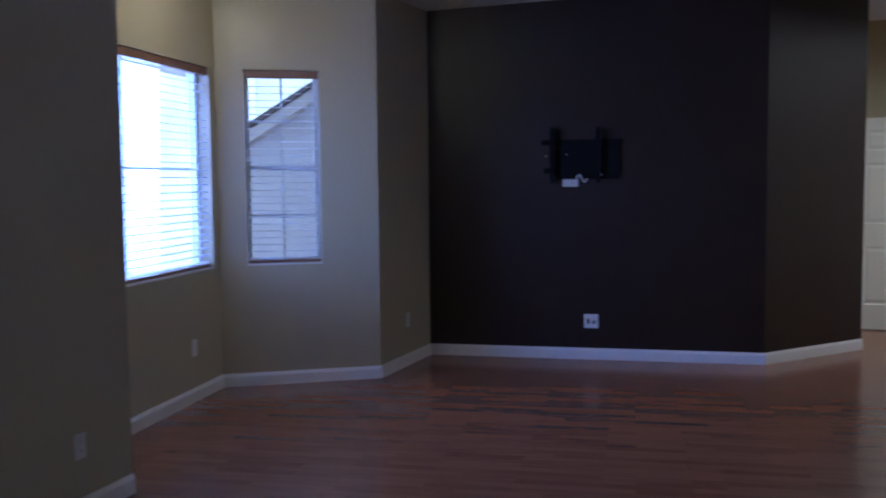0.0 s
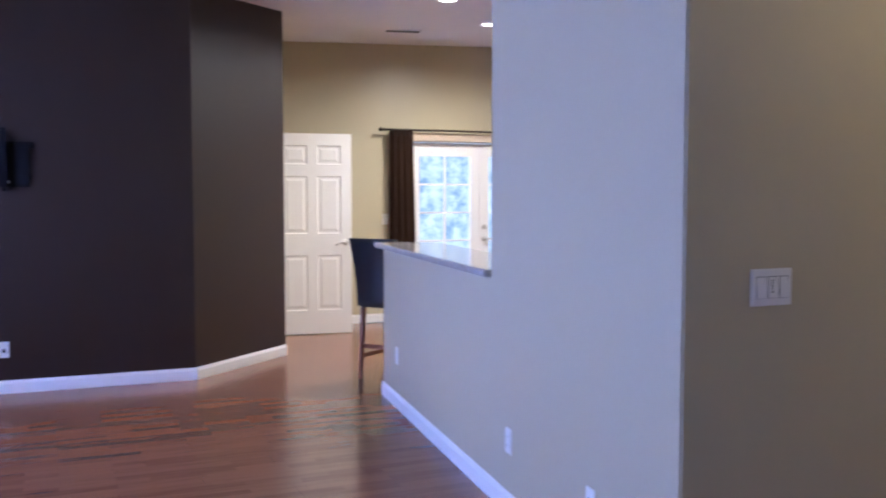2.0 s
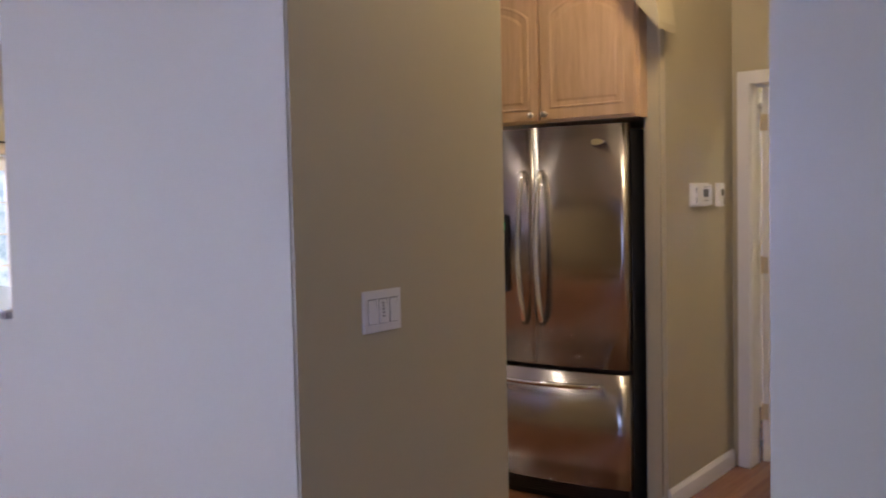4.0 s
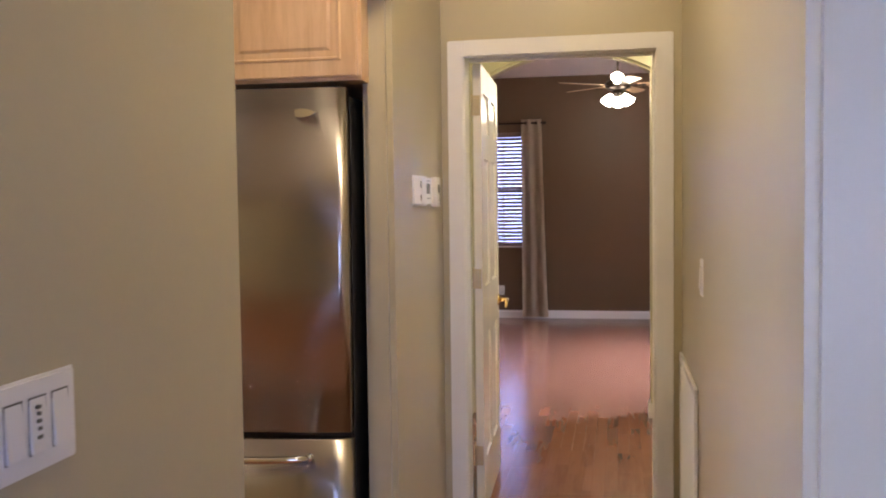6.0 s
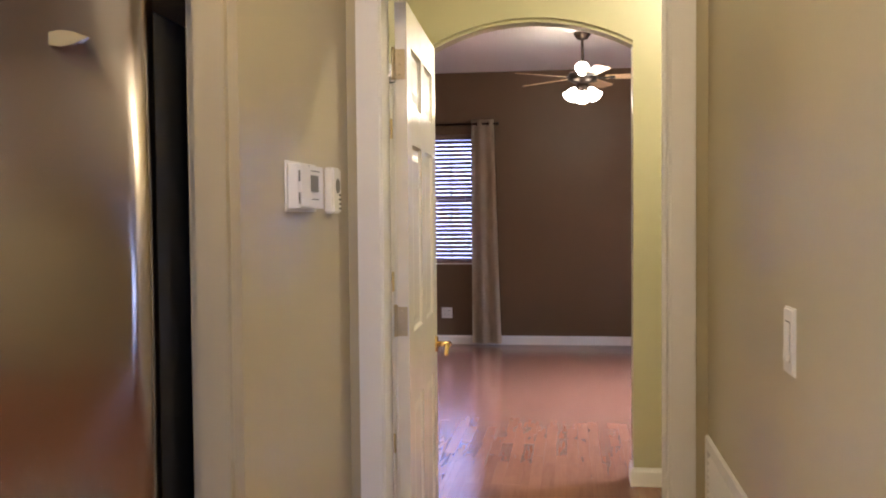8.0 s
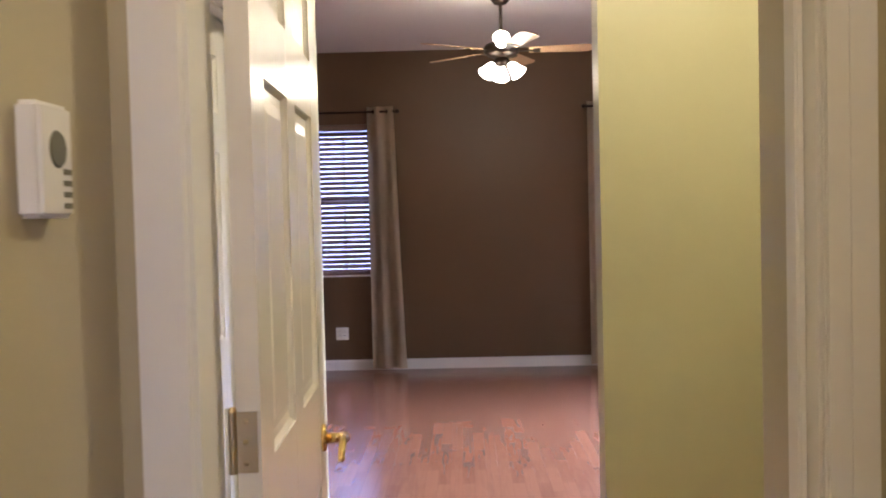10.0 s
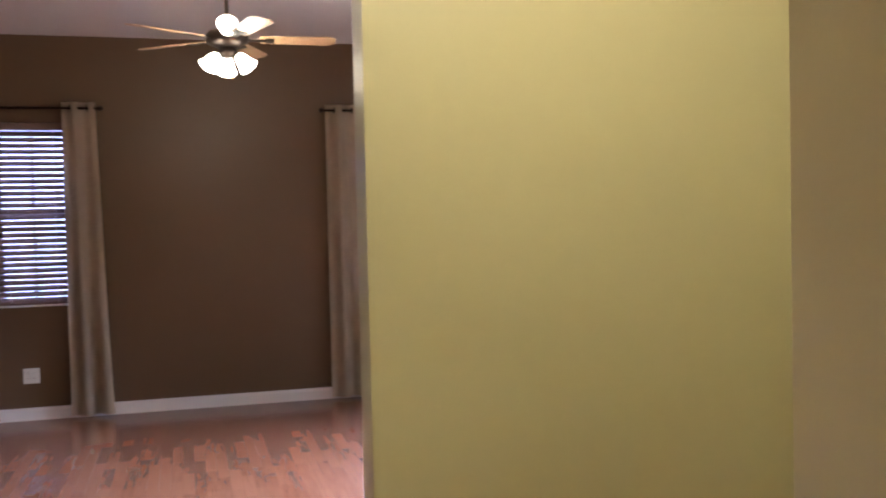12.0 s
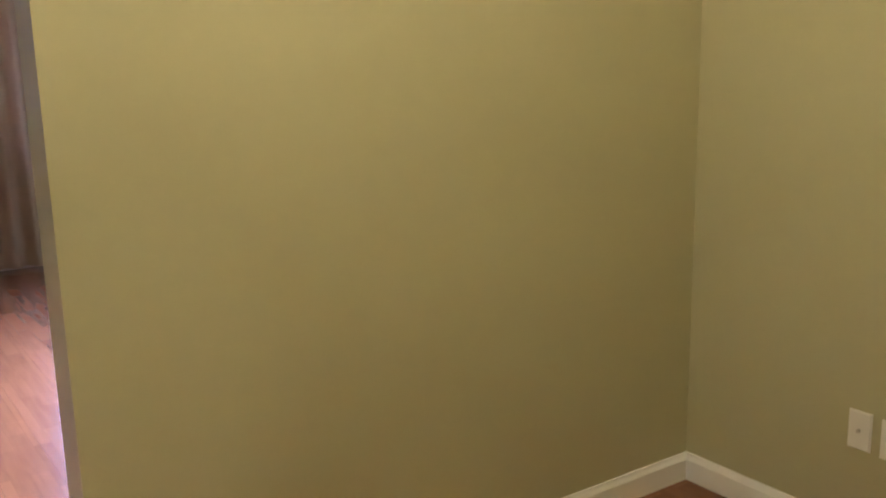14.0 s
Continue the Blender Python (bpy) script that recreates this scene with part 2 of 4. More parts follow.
def tube(bm, pts, r, n=14):
    """A round bar swept along points, with closed ends; r is one radius or one for each point."""
    rings = []
    for k, p in enumerate(pts):
        t = (pts[min(k + 1, len(pts) - 1)] - pts[max(k - 1, 0)]).normalized()
        q = t.to_track_quat("Z", "Y").to_matrix()
        rk = r[k] if isinstance(r, (list, tuple)) else r
        rings.append([bm.verts.new(p + q @ Vector((rk * math.cos(2 * math.pi * j / n), rk * math.sin(2 * math.pi * j / n), 0))) for j in range(n)])
    for a, b in zip(rings, rings[1:]):
        off = min(range(n), key=lambda o: sum((a[j].co - b[(j + o) % n].co).length for j in (0, n // 3)))
        for j in range(n):
            bm.faces.new((a[j], a[(j + 1) % n], b[(j + 1 + off) % n], b[(j + off) % n]))
    bm.faces.new(rings[0])
    bm.faces.new(rings[-1])


def bevel(bm, width, segs=2, edges=None):
    bmesh.ops.recalc_face_normals(bm, faces=bm.faces)
    bmesh.ops.bevel(bm, geom=list(edges if edges is not None else bm.edges), offset=width, segments=segs, affect="EDGES", clamp_overlap=True)


def upright(bm):
    return [e for e in bm.edges if abs((e.verts[0].co - e.verts[1].co).normalized().z) > 0.99]


def solid(name, bm, material, label="", category="", kind="", group="", smooth=False):
    bmesh.ops.recalc_face_normals(bm, faces=bm.faces)
    me = bpy.data.meshes.new(name)
    bm.to_mesh(me)
    bm.free()
    me.materials.append(material)
    if smooth:
        for p in me.polygons:
            p.use_smooth = True
    return tagged(new(name, me), label, category, group, kind)


def part(name, bm, material, parent, label="", smooth=False):
    ob = solid(name, bm, material, label, smooth=smooth)
    ob.parent = parent
    return ob


def thing(name, m, label, category, group="", kind=""):
    ob = new(name)
    ob.matrix_world = m
    ob.empty_display_size = 0.1
    return tagged(ob, label, category, group, kind)


def B():
    return bmesh.new()


def frame2(p0, p1):
    """Local frame of a wall: x along it from p0 to p1, y to its left."""
    a = math.atan2(p1[1] - p0[1], p1[0] - p0[0])
    return Matrix.Translation((p0[0], p0[1], 0)) @ Matrix.Rotation(a, 4, "Z"), math.hypot(p1[0] - p0[0], p1[1] - p0[1])


def wall(name, p0, p1, top, thick, material, label, openings=(), z0=0.0):
    """A wall whose room face runs from p0 to p1, with its thickness to the left of that line and openings (s0, s1, bottom, top) cut through."""
    m, n = frame2(p0, p1)
    bm = B()
    s = 0.0
    for a, b, lo, hi in sorted(openings):
        if a > s:
            box(bm, s, a, 0, thick, z0, top, m)
        if lo > z0:
            box(bm, a, b, 0, thick, z0, lo, m)
        if hi < top:
            box(bm, a, b, 0, thick, hi, top, m)
        s = b
    if n > s:
        box(bm, s, n, 0, thick, z0, top, m)
    return solid(name, bm, material, label, "wall", "structure")


def block(name, x0, x1, y0, y1, z0, z1, material, label, corners, round_by=0.018):
    bm = B()
    box(bm, x0, x1, y0, y1, z0, z1)
    if round_by:
        bevel(bm, round_by, 4, [e for e in upright(bm) if any(abs(e.verts[0].co.x - cx) < 1e-4 and abs(e.verts[0].co.y - cy) < 1e-4 for cx, cy in corners)])
    return solid(name, bm, material, label, "wall", "structure")


def baseboard(p0, p1, ext0=0.0, ext1=0.0, h=0.095, t=0.014):
    """Baseboard on the room side (to the right) of the line from p0 to p1."""
    m, n = frame2(p0, p1)
    bm = B()
    prof = [(0, 0), (-t, 0), (-t, h - 0.022), (-t * 0.55, h - 0.008), (-t * 0.4, h), (0, h)]
    ends = []
    for s in (-ext0, n + ext1):
        ends.append([bm.verts.new(m @ Vector((s, y - 0.001, z + 0.001))) for y, z in prof])
    k = len(prof)
    for i in range(k):
        bm.faces.new((ends[0][i], ends[0][(i + 1) % k], ends[1][(i + 1) % k], ends[1][i]))
    bm.faces.new(ends[0])
    bm.faces.new(ends[1])
    return solid("baseboard", bm, WHITE, "white painted moulded baseboard along the wall", "baseboard", "structure")


# ---- floor, ceilings ----
bm = B()
box(bm, -7.65, 5.95, -10.15, -2.451, -0.12, -0.012)
box(bm, -7.65, 3.28, -2.45, 2.319, -0.12, -0.012)
box(bm, -3.55, 4.35, 2.32, 7.46, -0.12, -0.012)
floor = solid("floor", bm, LAM, "glossy cherry strip laminate floor running through all rooms", "floor", "structure")

bm = B()
vs = [bm.verts.new((x, y, ceil_z(y) + dz)) for dz in (0, 0.15) for x, y in ((-8.0, -10.4), (6.2, -10.4), (6.2, -0.0), (-8.0, -0.0))]
for q in ((0, 1, 2, 3), (4, 5, 6, 7), (0, 1, 5, 4), (1, 2, 6, 5), (2, 3, 7, 6), (3, 0, 4, 7)):
    bm.faces.new([vs[i] for i in q])
solid("ceiling", bm, CEIL, "white textured ceiling of the great room and kitchen", "ceiling", "structure")
bm = B()
box(bm, -3.6, 6.2, 0.0, 7.75, 2.905, 3.06)
box(bm, -8.0, -2.2, 0.001, 1.1, ceil_z(0), ceil_z(0) + 0.15)
solid("ceiling_bedroom", bm, CEIL, "white textured ceiling of the bedroom and its lobby", "ceiling", "structure")

HI = 3.16
# great room: dark feature wall, bay with two windows
PC, PD, PE = (-5.08, -6.72), (-5.03, -3.99), (-5.84, -3.09)
PB, PA, PW = (-4.09, -6.89), (-3.60, -7.95), (-1.55, -7.95)
wall("wall_feature", PC, PD, HI, 0.15, DARK, "dark chocolate painted feature wall with white baseboard")
wall("wall_feature_angled", PD, PE, HI, 0.15, DARK, "dark chocolate painted angled wall beside the passage")
wall("wall_passage", PE, (-7.6, -3.05), HI, 0.15, TAN, "tan painted wall behind the feature wall")
wall("wall_bay_side", PB, PC, HI, 0.15, TAN, "tan painted short wall of the window bay")
wall("wall_bay_angled", PA, PB, HI, 0.17, TAN, "tan painted bay wall with a sash window", [(0.20, 0.745, 0.885, 2.30)])
wall("wall_bay_back", PW, PA, HI, 0.17, TAN, "tan painted bay wall with a wide window", [(0.03, 1.96, 0.88, 2.30)])
wall("wall_near", (0.6, -7.61), (-1.37, -7.385), HI, 0.2, TAN, "tan painted wall beside the window bay")
wall("wall_bay_east", (-1.392, -7.40), (-1.56, -7.95), HI, 0.15, TAN, "tan painted end wall of the window bay")
wall("wall_south", (6.0, -10.0), (0.6, -10.0), HI, 0.15, TAN, "tan painted wall of the great room", [(1.5, 4.1, 0.0, 2.3)])
wall("wall_south_side", (0.6, -10.0), (0.6, -7.62), HI, -0.15, TAN, "tan painted side wall of the great room")
wall("wall_east", (5.8, -2.5), (5.8, -10.0), HI, 0.15, TAN, "tan painted side wall of the great room")
block("wall_hall_right", 0.98, 1.12, -2.6, 0.0, 0, HI, TAN, "tan satin painted hall wall with a return-air grille", ((0.98, -2.6),), 0.02)
wall("wall_entry", (1.12, -2.6), (5.95, -2.6), HI, 0.15, TAN, "tan painted wall beside the hall entrance")
# breakfast-bar wall
QP, QC = (-3.98, -2.82), (0.045, -3.295)
mq, nq = frame2(QC, QP)
mp_, np_ = frame2(QP, QC)
S1 = 2.34
bm = B()
box(bm, 0.0, S1, 0.0, 0.13, 0, 1.05, mp_)
bevel(bm, 0.015, 3, [e for e in upright(bm) if e.verts[0].co.x < -3])
solid("wall_bar", bm, TAN, "tan painted half-height bar wall under the counter", "wall", "structure")
# full-height L: along the bar line, then back along the kitchen side
bm = B()
corner = [mp_ @ Vector((S1, 0, 0)), Vector((QC[0], QC[1], 0)), Vector((0.033, -2.315, 0)), Vector((-0.087, -2.315, 0)), Vector((-0.087, -3.15, 0)), mp_ @ Vector((S1, 0.13, 0))]
lo = [bm.verts.new((p.x, p.y, 0)) for p in corner]
hi = [bm.verts.new((p.x, p.y, HI)) for p in corner]
for k in range(6):
    bm.faces.new((lo[k], lo[(k + 1) % 6], hi[(k + 1) % 6], hi[k]))
bm.faces.new(lo)
bm.faces.new(hi)
bevel(bm, 0.007, 3, [e for e in upright(bm) if e.verts[0].co.y < -3.2 and e.verts[0].co.x > 0 or e.verts[0].co.y > -2.4])
solid("wall_column", bm, TAN, "tan painted full-height wall end with a triple switch", "wall", "structure")
# hall, kitchen back
block("wall_thermostat", -0.125, -0.022, -0.9, 0.0, 0, HI, TAN, "tan satin painted stub wall beside the refrigerator", ((-0.022, -0.9), (-0.125, -0.9)), 0.02)
wall("wall_bedroom_door", (-0.30, 0.0), (1.12, 0.0), HI, 0.12, TAN, "tan painted wall with a white cased doorway", [(0.36, 1.194, 0, 2.052)])
wall("wall_kitchen_north", (-7.6, 0.9), (-2.2, 0.9), HI, 0.15, TAN, "tan painted kitchen wall behind the refrigerator")
wall("wall_french", (-7.5, -3.05), (-7.5, 0.9), HI, 0.15, TAN, "tan painted wall with white french doors", [(1.80, 3.55, 0, 2.02)])
wall("wall_kitchen_return", (-2.2, 0.9), (-2.2, -0.16), HI, 0.15, TAN, "tan painted kitchen wall return")
wall("wall_kitchen_refrigerator", (-2.2, -0.16), (-0.125, -0.16), HI, 0.15, TAN, "tan painted kitchen wall behind the refrigerator")
# lobby behind the door
block("wall_lobby_right", 0.915, 1.06, 0.12, 0.375, 0, 2.94, TAN, "tan painted lobby wall corner beside the doorway", ((0.915, 0.375),), 0.022)
wall("wall_lobby_south", (1.06, 0.36), (2.884, 0.36), 2.94, -0.15, YELLOW, "ochre painted wall of the lobby recess")
wall("wall_lobby_end", (2.884, 2.19), (2.884, 0.2), 2.94, 0.15, YELLOW, "ochre painted end wall of the lobby with outlets")
wall("wall_lobby_left", (-0.24, 0.12), (-0.24, 2.19), 2.94, 0.15, YELLOW, "ochre painted lobby wall with a white doorway", [(0.88, 1.72, 0, 2.052)])


def arch_wall():
    """Wall with a segmental arch: a low rise over the opening to the bedroom."""
    x0, x1, ys, spring, crown = -0.115, 0.924, (2.19, 2.34), 2.243, 2.376
    bm = B()
    box(bm, -3.4, x0, ys[0], ys[1], 0, 2.94)
    box(bm, x1, 4.2, ys[0], ys[1], 0, 2.94)
    n, half = 24, (x1 - x0) / 2
    rise = crown - spring
    R = (half * half + rise * rise) / (2 * rise)
    for k in range(n):
        a, b = (x0 + (x1 - x0) * j / n for j in (k, k + 1))
        h = [crown - R + math.sqrt(R * R - (x - (x0 + x1) / 2) ** 2) for x in (a, b)]
        v = [bm.verts.new((x, y, z)) for y in ys for x, z in ((a, h[0]), (b, h[1]), (b, 2.94), (a, 2.94))]
        for q in ((0, 1, 2, 3), (4, 5, 6, 7), (0, 1, 5, 4), (2, 3, 7, 6)):
            bm.faces.new([v[i] for i in q])
    bmesh.ops.remove_doubles(bm, verts=bm.verts, dist=0.0005)
    rim = [e for e in bm.edges if all(x0 - 0.002 < v.co.x < x1 + 0.002 and v.co.z < crown + 0.002 for v in e.verts) and abs(e.verts[0].co.y - e.verts[1].co.y) < 1e-4
           and (e.verts[0].co - e.verts[1].co).length > 0.01 and not (abs(e.verts[0].co.z) < 1e-4 and abs(e.verts[1].co.z) < 1e-4)]
    bevel(bm, 0.02, 3, rim)
    return solid("wall_arch", bm, YELLOW, "ochre yellow wall with an arched opening to the bedroom", "wall", "structure")


arch_wall()
wall("wall_bedroom_far", (-3.4, 7.30), (4.2, 7.30), 2.94, 0.16, MOCHA, "mocha brown bedroom wall with two blinds windows",
     [(3.4 - 0.93, 3.4 - 0.41, 0.86, 2.25), (3.4 + 1.87, 3.4 + 2.51, 0.86, 2.25)])
wall("wall_bedroom_left", (-3.4, 2.32), (-3.4, 7.30), 2.94, 0.15, MOCHA, "mocha brown side wall of the bedroom")
wall("wall_bedroom_right", (4.2, 7.30), (4.2, 2.32), 2.94, 0.15, MOCHA, "mocha brown side wall of the bedroom with a wide window", [(1.45, 3.85, 0.1, 2.1)])
bm = B()
box(bm, -3.4, -0.116, 2.342, 2.352, 0, 2.905)
box(bm, 0.955, 4.2, 2.342, 2.352, 0, 2.905)
solid("wall_bedroom_near", bm, MOCHA, "mocha brown bedroom face of the arch wall", "wall", "structure")

# baseboards (room to the right of each run)
for a, b in ((PC, PD), (PD, PE), (PB, PC), (PA, PB), (PW, PA), (PE, (-7.5, -3.05)), (QP, QC), ((0.98, -2.6), (5.8, -2.6)), ((-7.5, -3.05), (-7.5, -1.27)),
             ((-3.4, 7.30), (4.2, 7.30)), ((0.955, 2.19), (2.884, 2.19)), ((2.884, 2.19), (2.884, 0.36)), ((-0.022, -0.88), (-0.022, -0.02)),
             ((0.6, -7.61), (-1.37, -7.385)), ((5.8, -2.5), (5.8, -10.0)), ((4.2, 7.30), (4.2, 2.32)), ((-3.4, 2.32), (-3.4, 7.30)), ((0.045, -3.293), (0.034, -2.33))):
    baseboard(a, b)
baseboard((0.924, 2.33), (0.924, 2.18), 0.0, 0.014)
baseboard((0.912, 2.19), (0.96, 2.19))
baseboard((0.98, -0.815), (0.98, -2.58))
baseboard((0.915, 0.36), (0.915, 0.14))
baseboard((-3.95, -2.69), (-3.98, -2.80))


# ---- doors, casings, windows ----
def board(name, parent, x0, x1, y0, y1, z0, z1, material, label="", round_by=0.003):
    bm = B()
    box(bm, x0, x1, y0, y1, z0, z1)
    if round_by:
        bevel(bm, round_by, 2)
    return part(name, bm, material, parent, label)


def panel_door(name, m, w, h, t, material, label, category="door", kind="structure"):
    """A six-panel door: x along its width from the hinge side, y through it, z up."""
    d = thing(name, m, label, category, kind=kind)
    st, mid = 0.108, 0.10
    rows = [(0.24, 0.80), (1.02, 1.60), (1.72, h - 0.12)]
    cols = [(st, (w - mid) / 2), ((w + mid) / 2, w - st)]
    bm = B()
    box(bm, 0, st, 0, t, 0, h)
    box(bm, w - st, w, 0, t, 0, h)
    box(bm, cols[0][1], cols[1][0], 0.0002, t - 0.0002, 0.002, h - 0.002)
    z = 0.0
    for lo, hi in rows + [(h, h)]:
        box(bm, st - 0.001, w - st + 0.001, 0.0004, t - 0.0004, z, lo)
        z = hi
    part("door_frame", bm, material, d)
    for lo, hi in rows:
        for a, b in cols:
            bm = B()
            for y0, y1, y2 in ((t * 0.5, 0.011, 0.002), (t * 0.5, t - 0.011, t - 0.002)):
                o = [(a - 0.002, lo - 0.002), (b + 0.002, lo - 0.002), (b + 0.002, hi + 0.002), (a - 0.002, hi + 0.002)]
                def ring(i, y):
                    sgn = ((1, 1), (-1, 1), (-1, -1), (1, -1))
                    return [bm.verts.new((px + sx * i, y, pz + sz * i)) for (px, pz), (sx, sz) in zip(o, sgn)]
                rings = [ring(0, y2), ring(0.010, y1), ring(0.026, y1), ring(0.050, y2 + (0.003 if y2 < y1 else -0.003))]
                for r0, r1 in zip(rings, rings[1:]):
                    for k in range(4):
                        bm.faces.new((r0[k], r0[(k + 1) % 4], r1[(k + 1) % 4], r1[k]))
                bm.faces.new(rings[-1])
            part("panel", bm, material, d)
    return d


def casing(name, m, w, h, label, cw=0.067, jamb=0.12, t=0.018, sides=(True, True)):
    """Door casing and jambs for a clear opening w by h; the wall runs along x and goes to y = jamb."""
    d = thing(name, m, label, "door frame", kind="structure")

    def prof(x0, x1, z0, z1, upright_side):
        bm = B()
        box(bm, x0, x1, -t, 0, z0, z1)
        bevel(bm, 0.005, 2)
        if upright_side:
            inner = x1 if upright_side < 0 else x0
            a, b = sorted((inner, inner + (-0.022 if upright_side < 0 else 0.022)))
            box(bm, a, b, -t - 0.006, -t + 0.001, z0, z1 - (0.045 if upright_side else 0))
            mid = (x0 + x1) / 2
            box(bm, mid - 0.004, mid + 0.012, -t - 0.003, -t + 0.001, z0, z1 - 0.02)
        return bm

    part("left_casing", prof(-cw - 0.004, -0.004, 0, h + cw + 0.004, -1), WHITE, d)
    part("right_casing", prof(w + 0.004, w + cw + 0.004, 0, h + cw + 0.004, 1), WHITE, d)
    bm = B()
    box(bm, -0.004, w + 0.004, -t + 0.0005, 0, h + 0.004, h + cw + 0.004)
    box(bm, -0.004, w + 0.004, -t - 0.006, -t + 0.001, h + 0.004, h + 0.026)
    part("head_casing", bm, WHITE, d)
    board("left_jamb", d, -0.019, 0, 0.0005, jamb, 0, h + 0.018, WHITE)
    board("right_jamb", d, w, w + 0.019, 0.0005, jamb, 0, h + 0.018, WHITE)
    board("head_jamb", d, 0.0, w, 0.0005, jamb, h, h + 0.018, WHITE)
    board("door_stop", d, w - 0.012, w - 0.0005, jamb * 0.35, jamb * 0.62, 0, h - 0.001, WHITE)
    board("door_stop", d, 0.013, w - 0.013, jamb * 0.35, jamb * 0.62, h - 0.012, h - 0.0005, WHITE)
    return d


def hinge(parent, x, y, z, leaf=(1, 0)):
    """Brass butt hinge: knuckle upright at (x, y), a leaf on the door's edge."""
    bm = B()
    cyl(bm, (x, y, z - 0.045), (x, y, z + 0.045), 0.006, n=10)
    cyl(bm, (x, y, z + 0.045), (x, y, z + 0.051), 0.007, 0.004, n=10)
    box(bm, min(x, x + 0.034 * leaf[0]) - 0.001, max(x, x + 0.034 * leaf[0]) + 0.001, min(y, y + 0.034 * leaf[1]) - 0.0015, max(y, y + 0.034 * leaf[1]) + 0.0015, z - 0.044, z + 0.044)
    for dz in (-0.03, 0.0, 0.03):
        c = Vector((x + 0.018 * leaf[0], y + 0.018 * leaf[1], z + dz))
        ball(bm, c, 0.0045, n=8)
    return part("hinge", bm, HINGE, parent, "brass butt hinge with screws")


def lever(parent, x, y, z, out, along, material=BRASS):
    """Door lever: a rose on the face, a neck and a curved lever. out: way off the face; along: way of the lever."""
    o, a = Vector(out), Vector(along)
    bm = B()
    c = Vector((x, y, z))
    cyl(bm, c, c + o * 0.008, 0.032, 0.029, 20)
    cyl(bm, c + o * 0.008, c + o * 0.05, 0.011, 0.010, 14)
    pts = [c + o * 0.05 + a * (0.1 * k / 7) + Vector((0, 0, 0.006 * math.sin(k / 7 * math.pi) - 0.022 * (k / 7) ** 3)) for k in range(8)]
    tube(bm, pts, [0.0105 - 0.0004 * k for k in range(8)], 12)
    ball(bm, pts[-1], 0.0085, n=10)
    ball(bm, c + o * 0.05, 0.012, n=12)
    return part("door_handle", bm, material, parent, "polished brass lever handle" if material is BRASS else "satin nickel lever handle", smooth=True)


# bedroom door in the hall: casing and open slab
casing("door_frame_1", pose(0.079, 0.0, 0), 0.796, 2.032, "white moulded casing of the bedroom doorway")
door = panel_door("door_1", pose(0.130, 0.128, 0.012) @ Matrix.Rotation(radians(92.2), 4, "Z"), 0.79, 2.015, 0.035, CREAM, "cream six-panel door standing open into the lobby")
for hz in (0.27, 1.065, 1.83):
    hinge(door, -0.002, 0.040, hz, (0, -1))
lever(door, 0.735, 0.0, 0.895, (0, -1, 0), (-1, 0, 0))
lever(door, 0.735, 0.035, 0.895, (0, 1, 0), (-1, 0, 0))
# side doorway in the lobby, its door shut
casing("door_frame_2", Matrix.Translation((-0.24, 1.02, 0)) @ Matrix.Rotation(radians(90), 4, "Z"), 0.80, 2.032, "white casing of the lobby side doorway")
d2 = panel_door("door_2", Matrix.Translation((-0.33, 1.022, 0.01)) @ Matrix.Rotation(radians(90), 4, "Z"), 0.795, 2.015, 0.035, WHITE, "white six-panel lobby door shut in its frame")
for hz in (0.27, 1.06, 1.80):
    hinge(d2, 0.800, -0.085, hz, (0, 1))
# passage door, standing open before the tan wall
dp = panel_door("door_3", Matrix.Translation((-6.93, -2.95, 0.012)) @ Matrix.Rotation(radians(83), 4, "Z"), 0.80, 2.03, 0.035, WHITE, "white six-panel door standing open near the french doors")
lever(dp, 0.735, 0.0, 0.93, (0, -1, 0), (-1, 0, 0), NICKEL)


def slats(parent, x0, x1, y, z0, z1, pitch, depth, tilt, material):
    me = None
    z = z0
    while z < z1:
        if me is None:
            bm = B()
            v = [bm.verts.new((x, yy, zz)) for x in (x0, x1) for yy, zz in ((-depth / 2, 0), (0, 0.0025), (depth / 2, 0), (depth / 2, -0.0025), (0, 0), (-depth / 2, -0.0025))]
            for k in range(6):
                bm.faces.new((v[k], v[(k + 1) % 6], v[6 + (k + 1) % 6], v[6 + k]))
            bm.faces.new(v[:6])
            bm.faces.new(v[6:])
            ob = part("slat", bm, material, parent)
            me = ob.data
        else:
            ob = new("slat", me)
            ob.parent = parent
        ob.location = (0, y, z)
        ob.rotation_euler = (radians(tilt), 0, 0)
        z += pitch


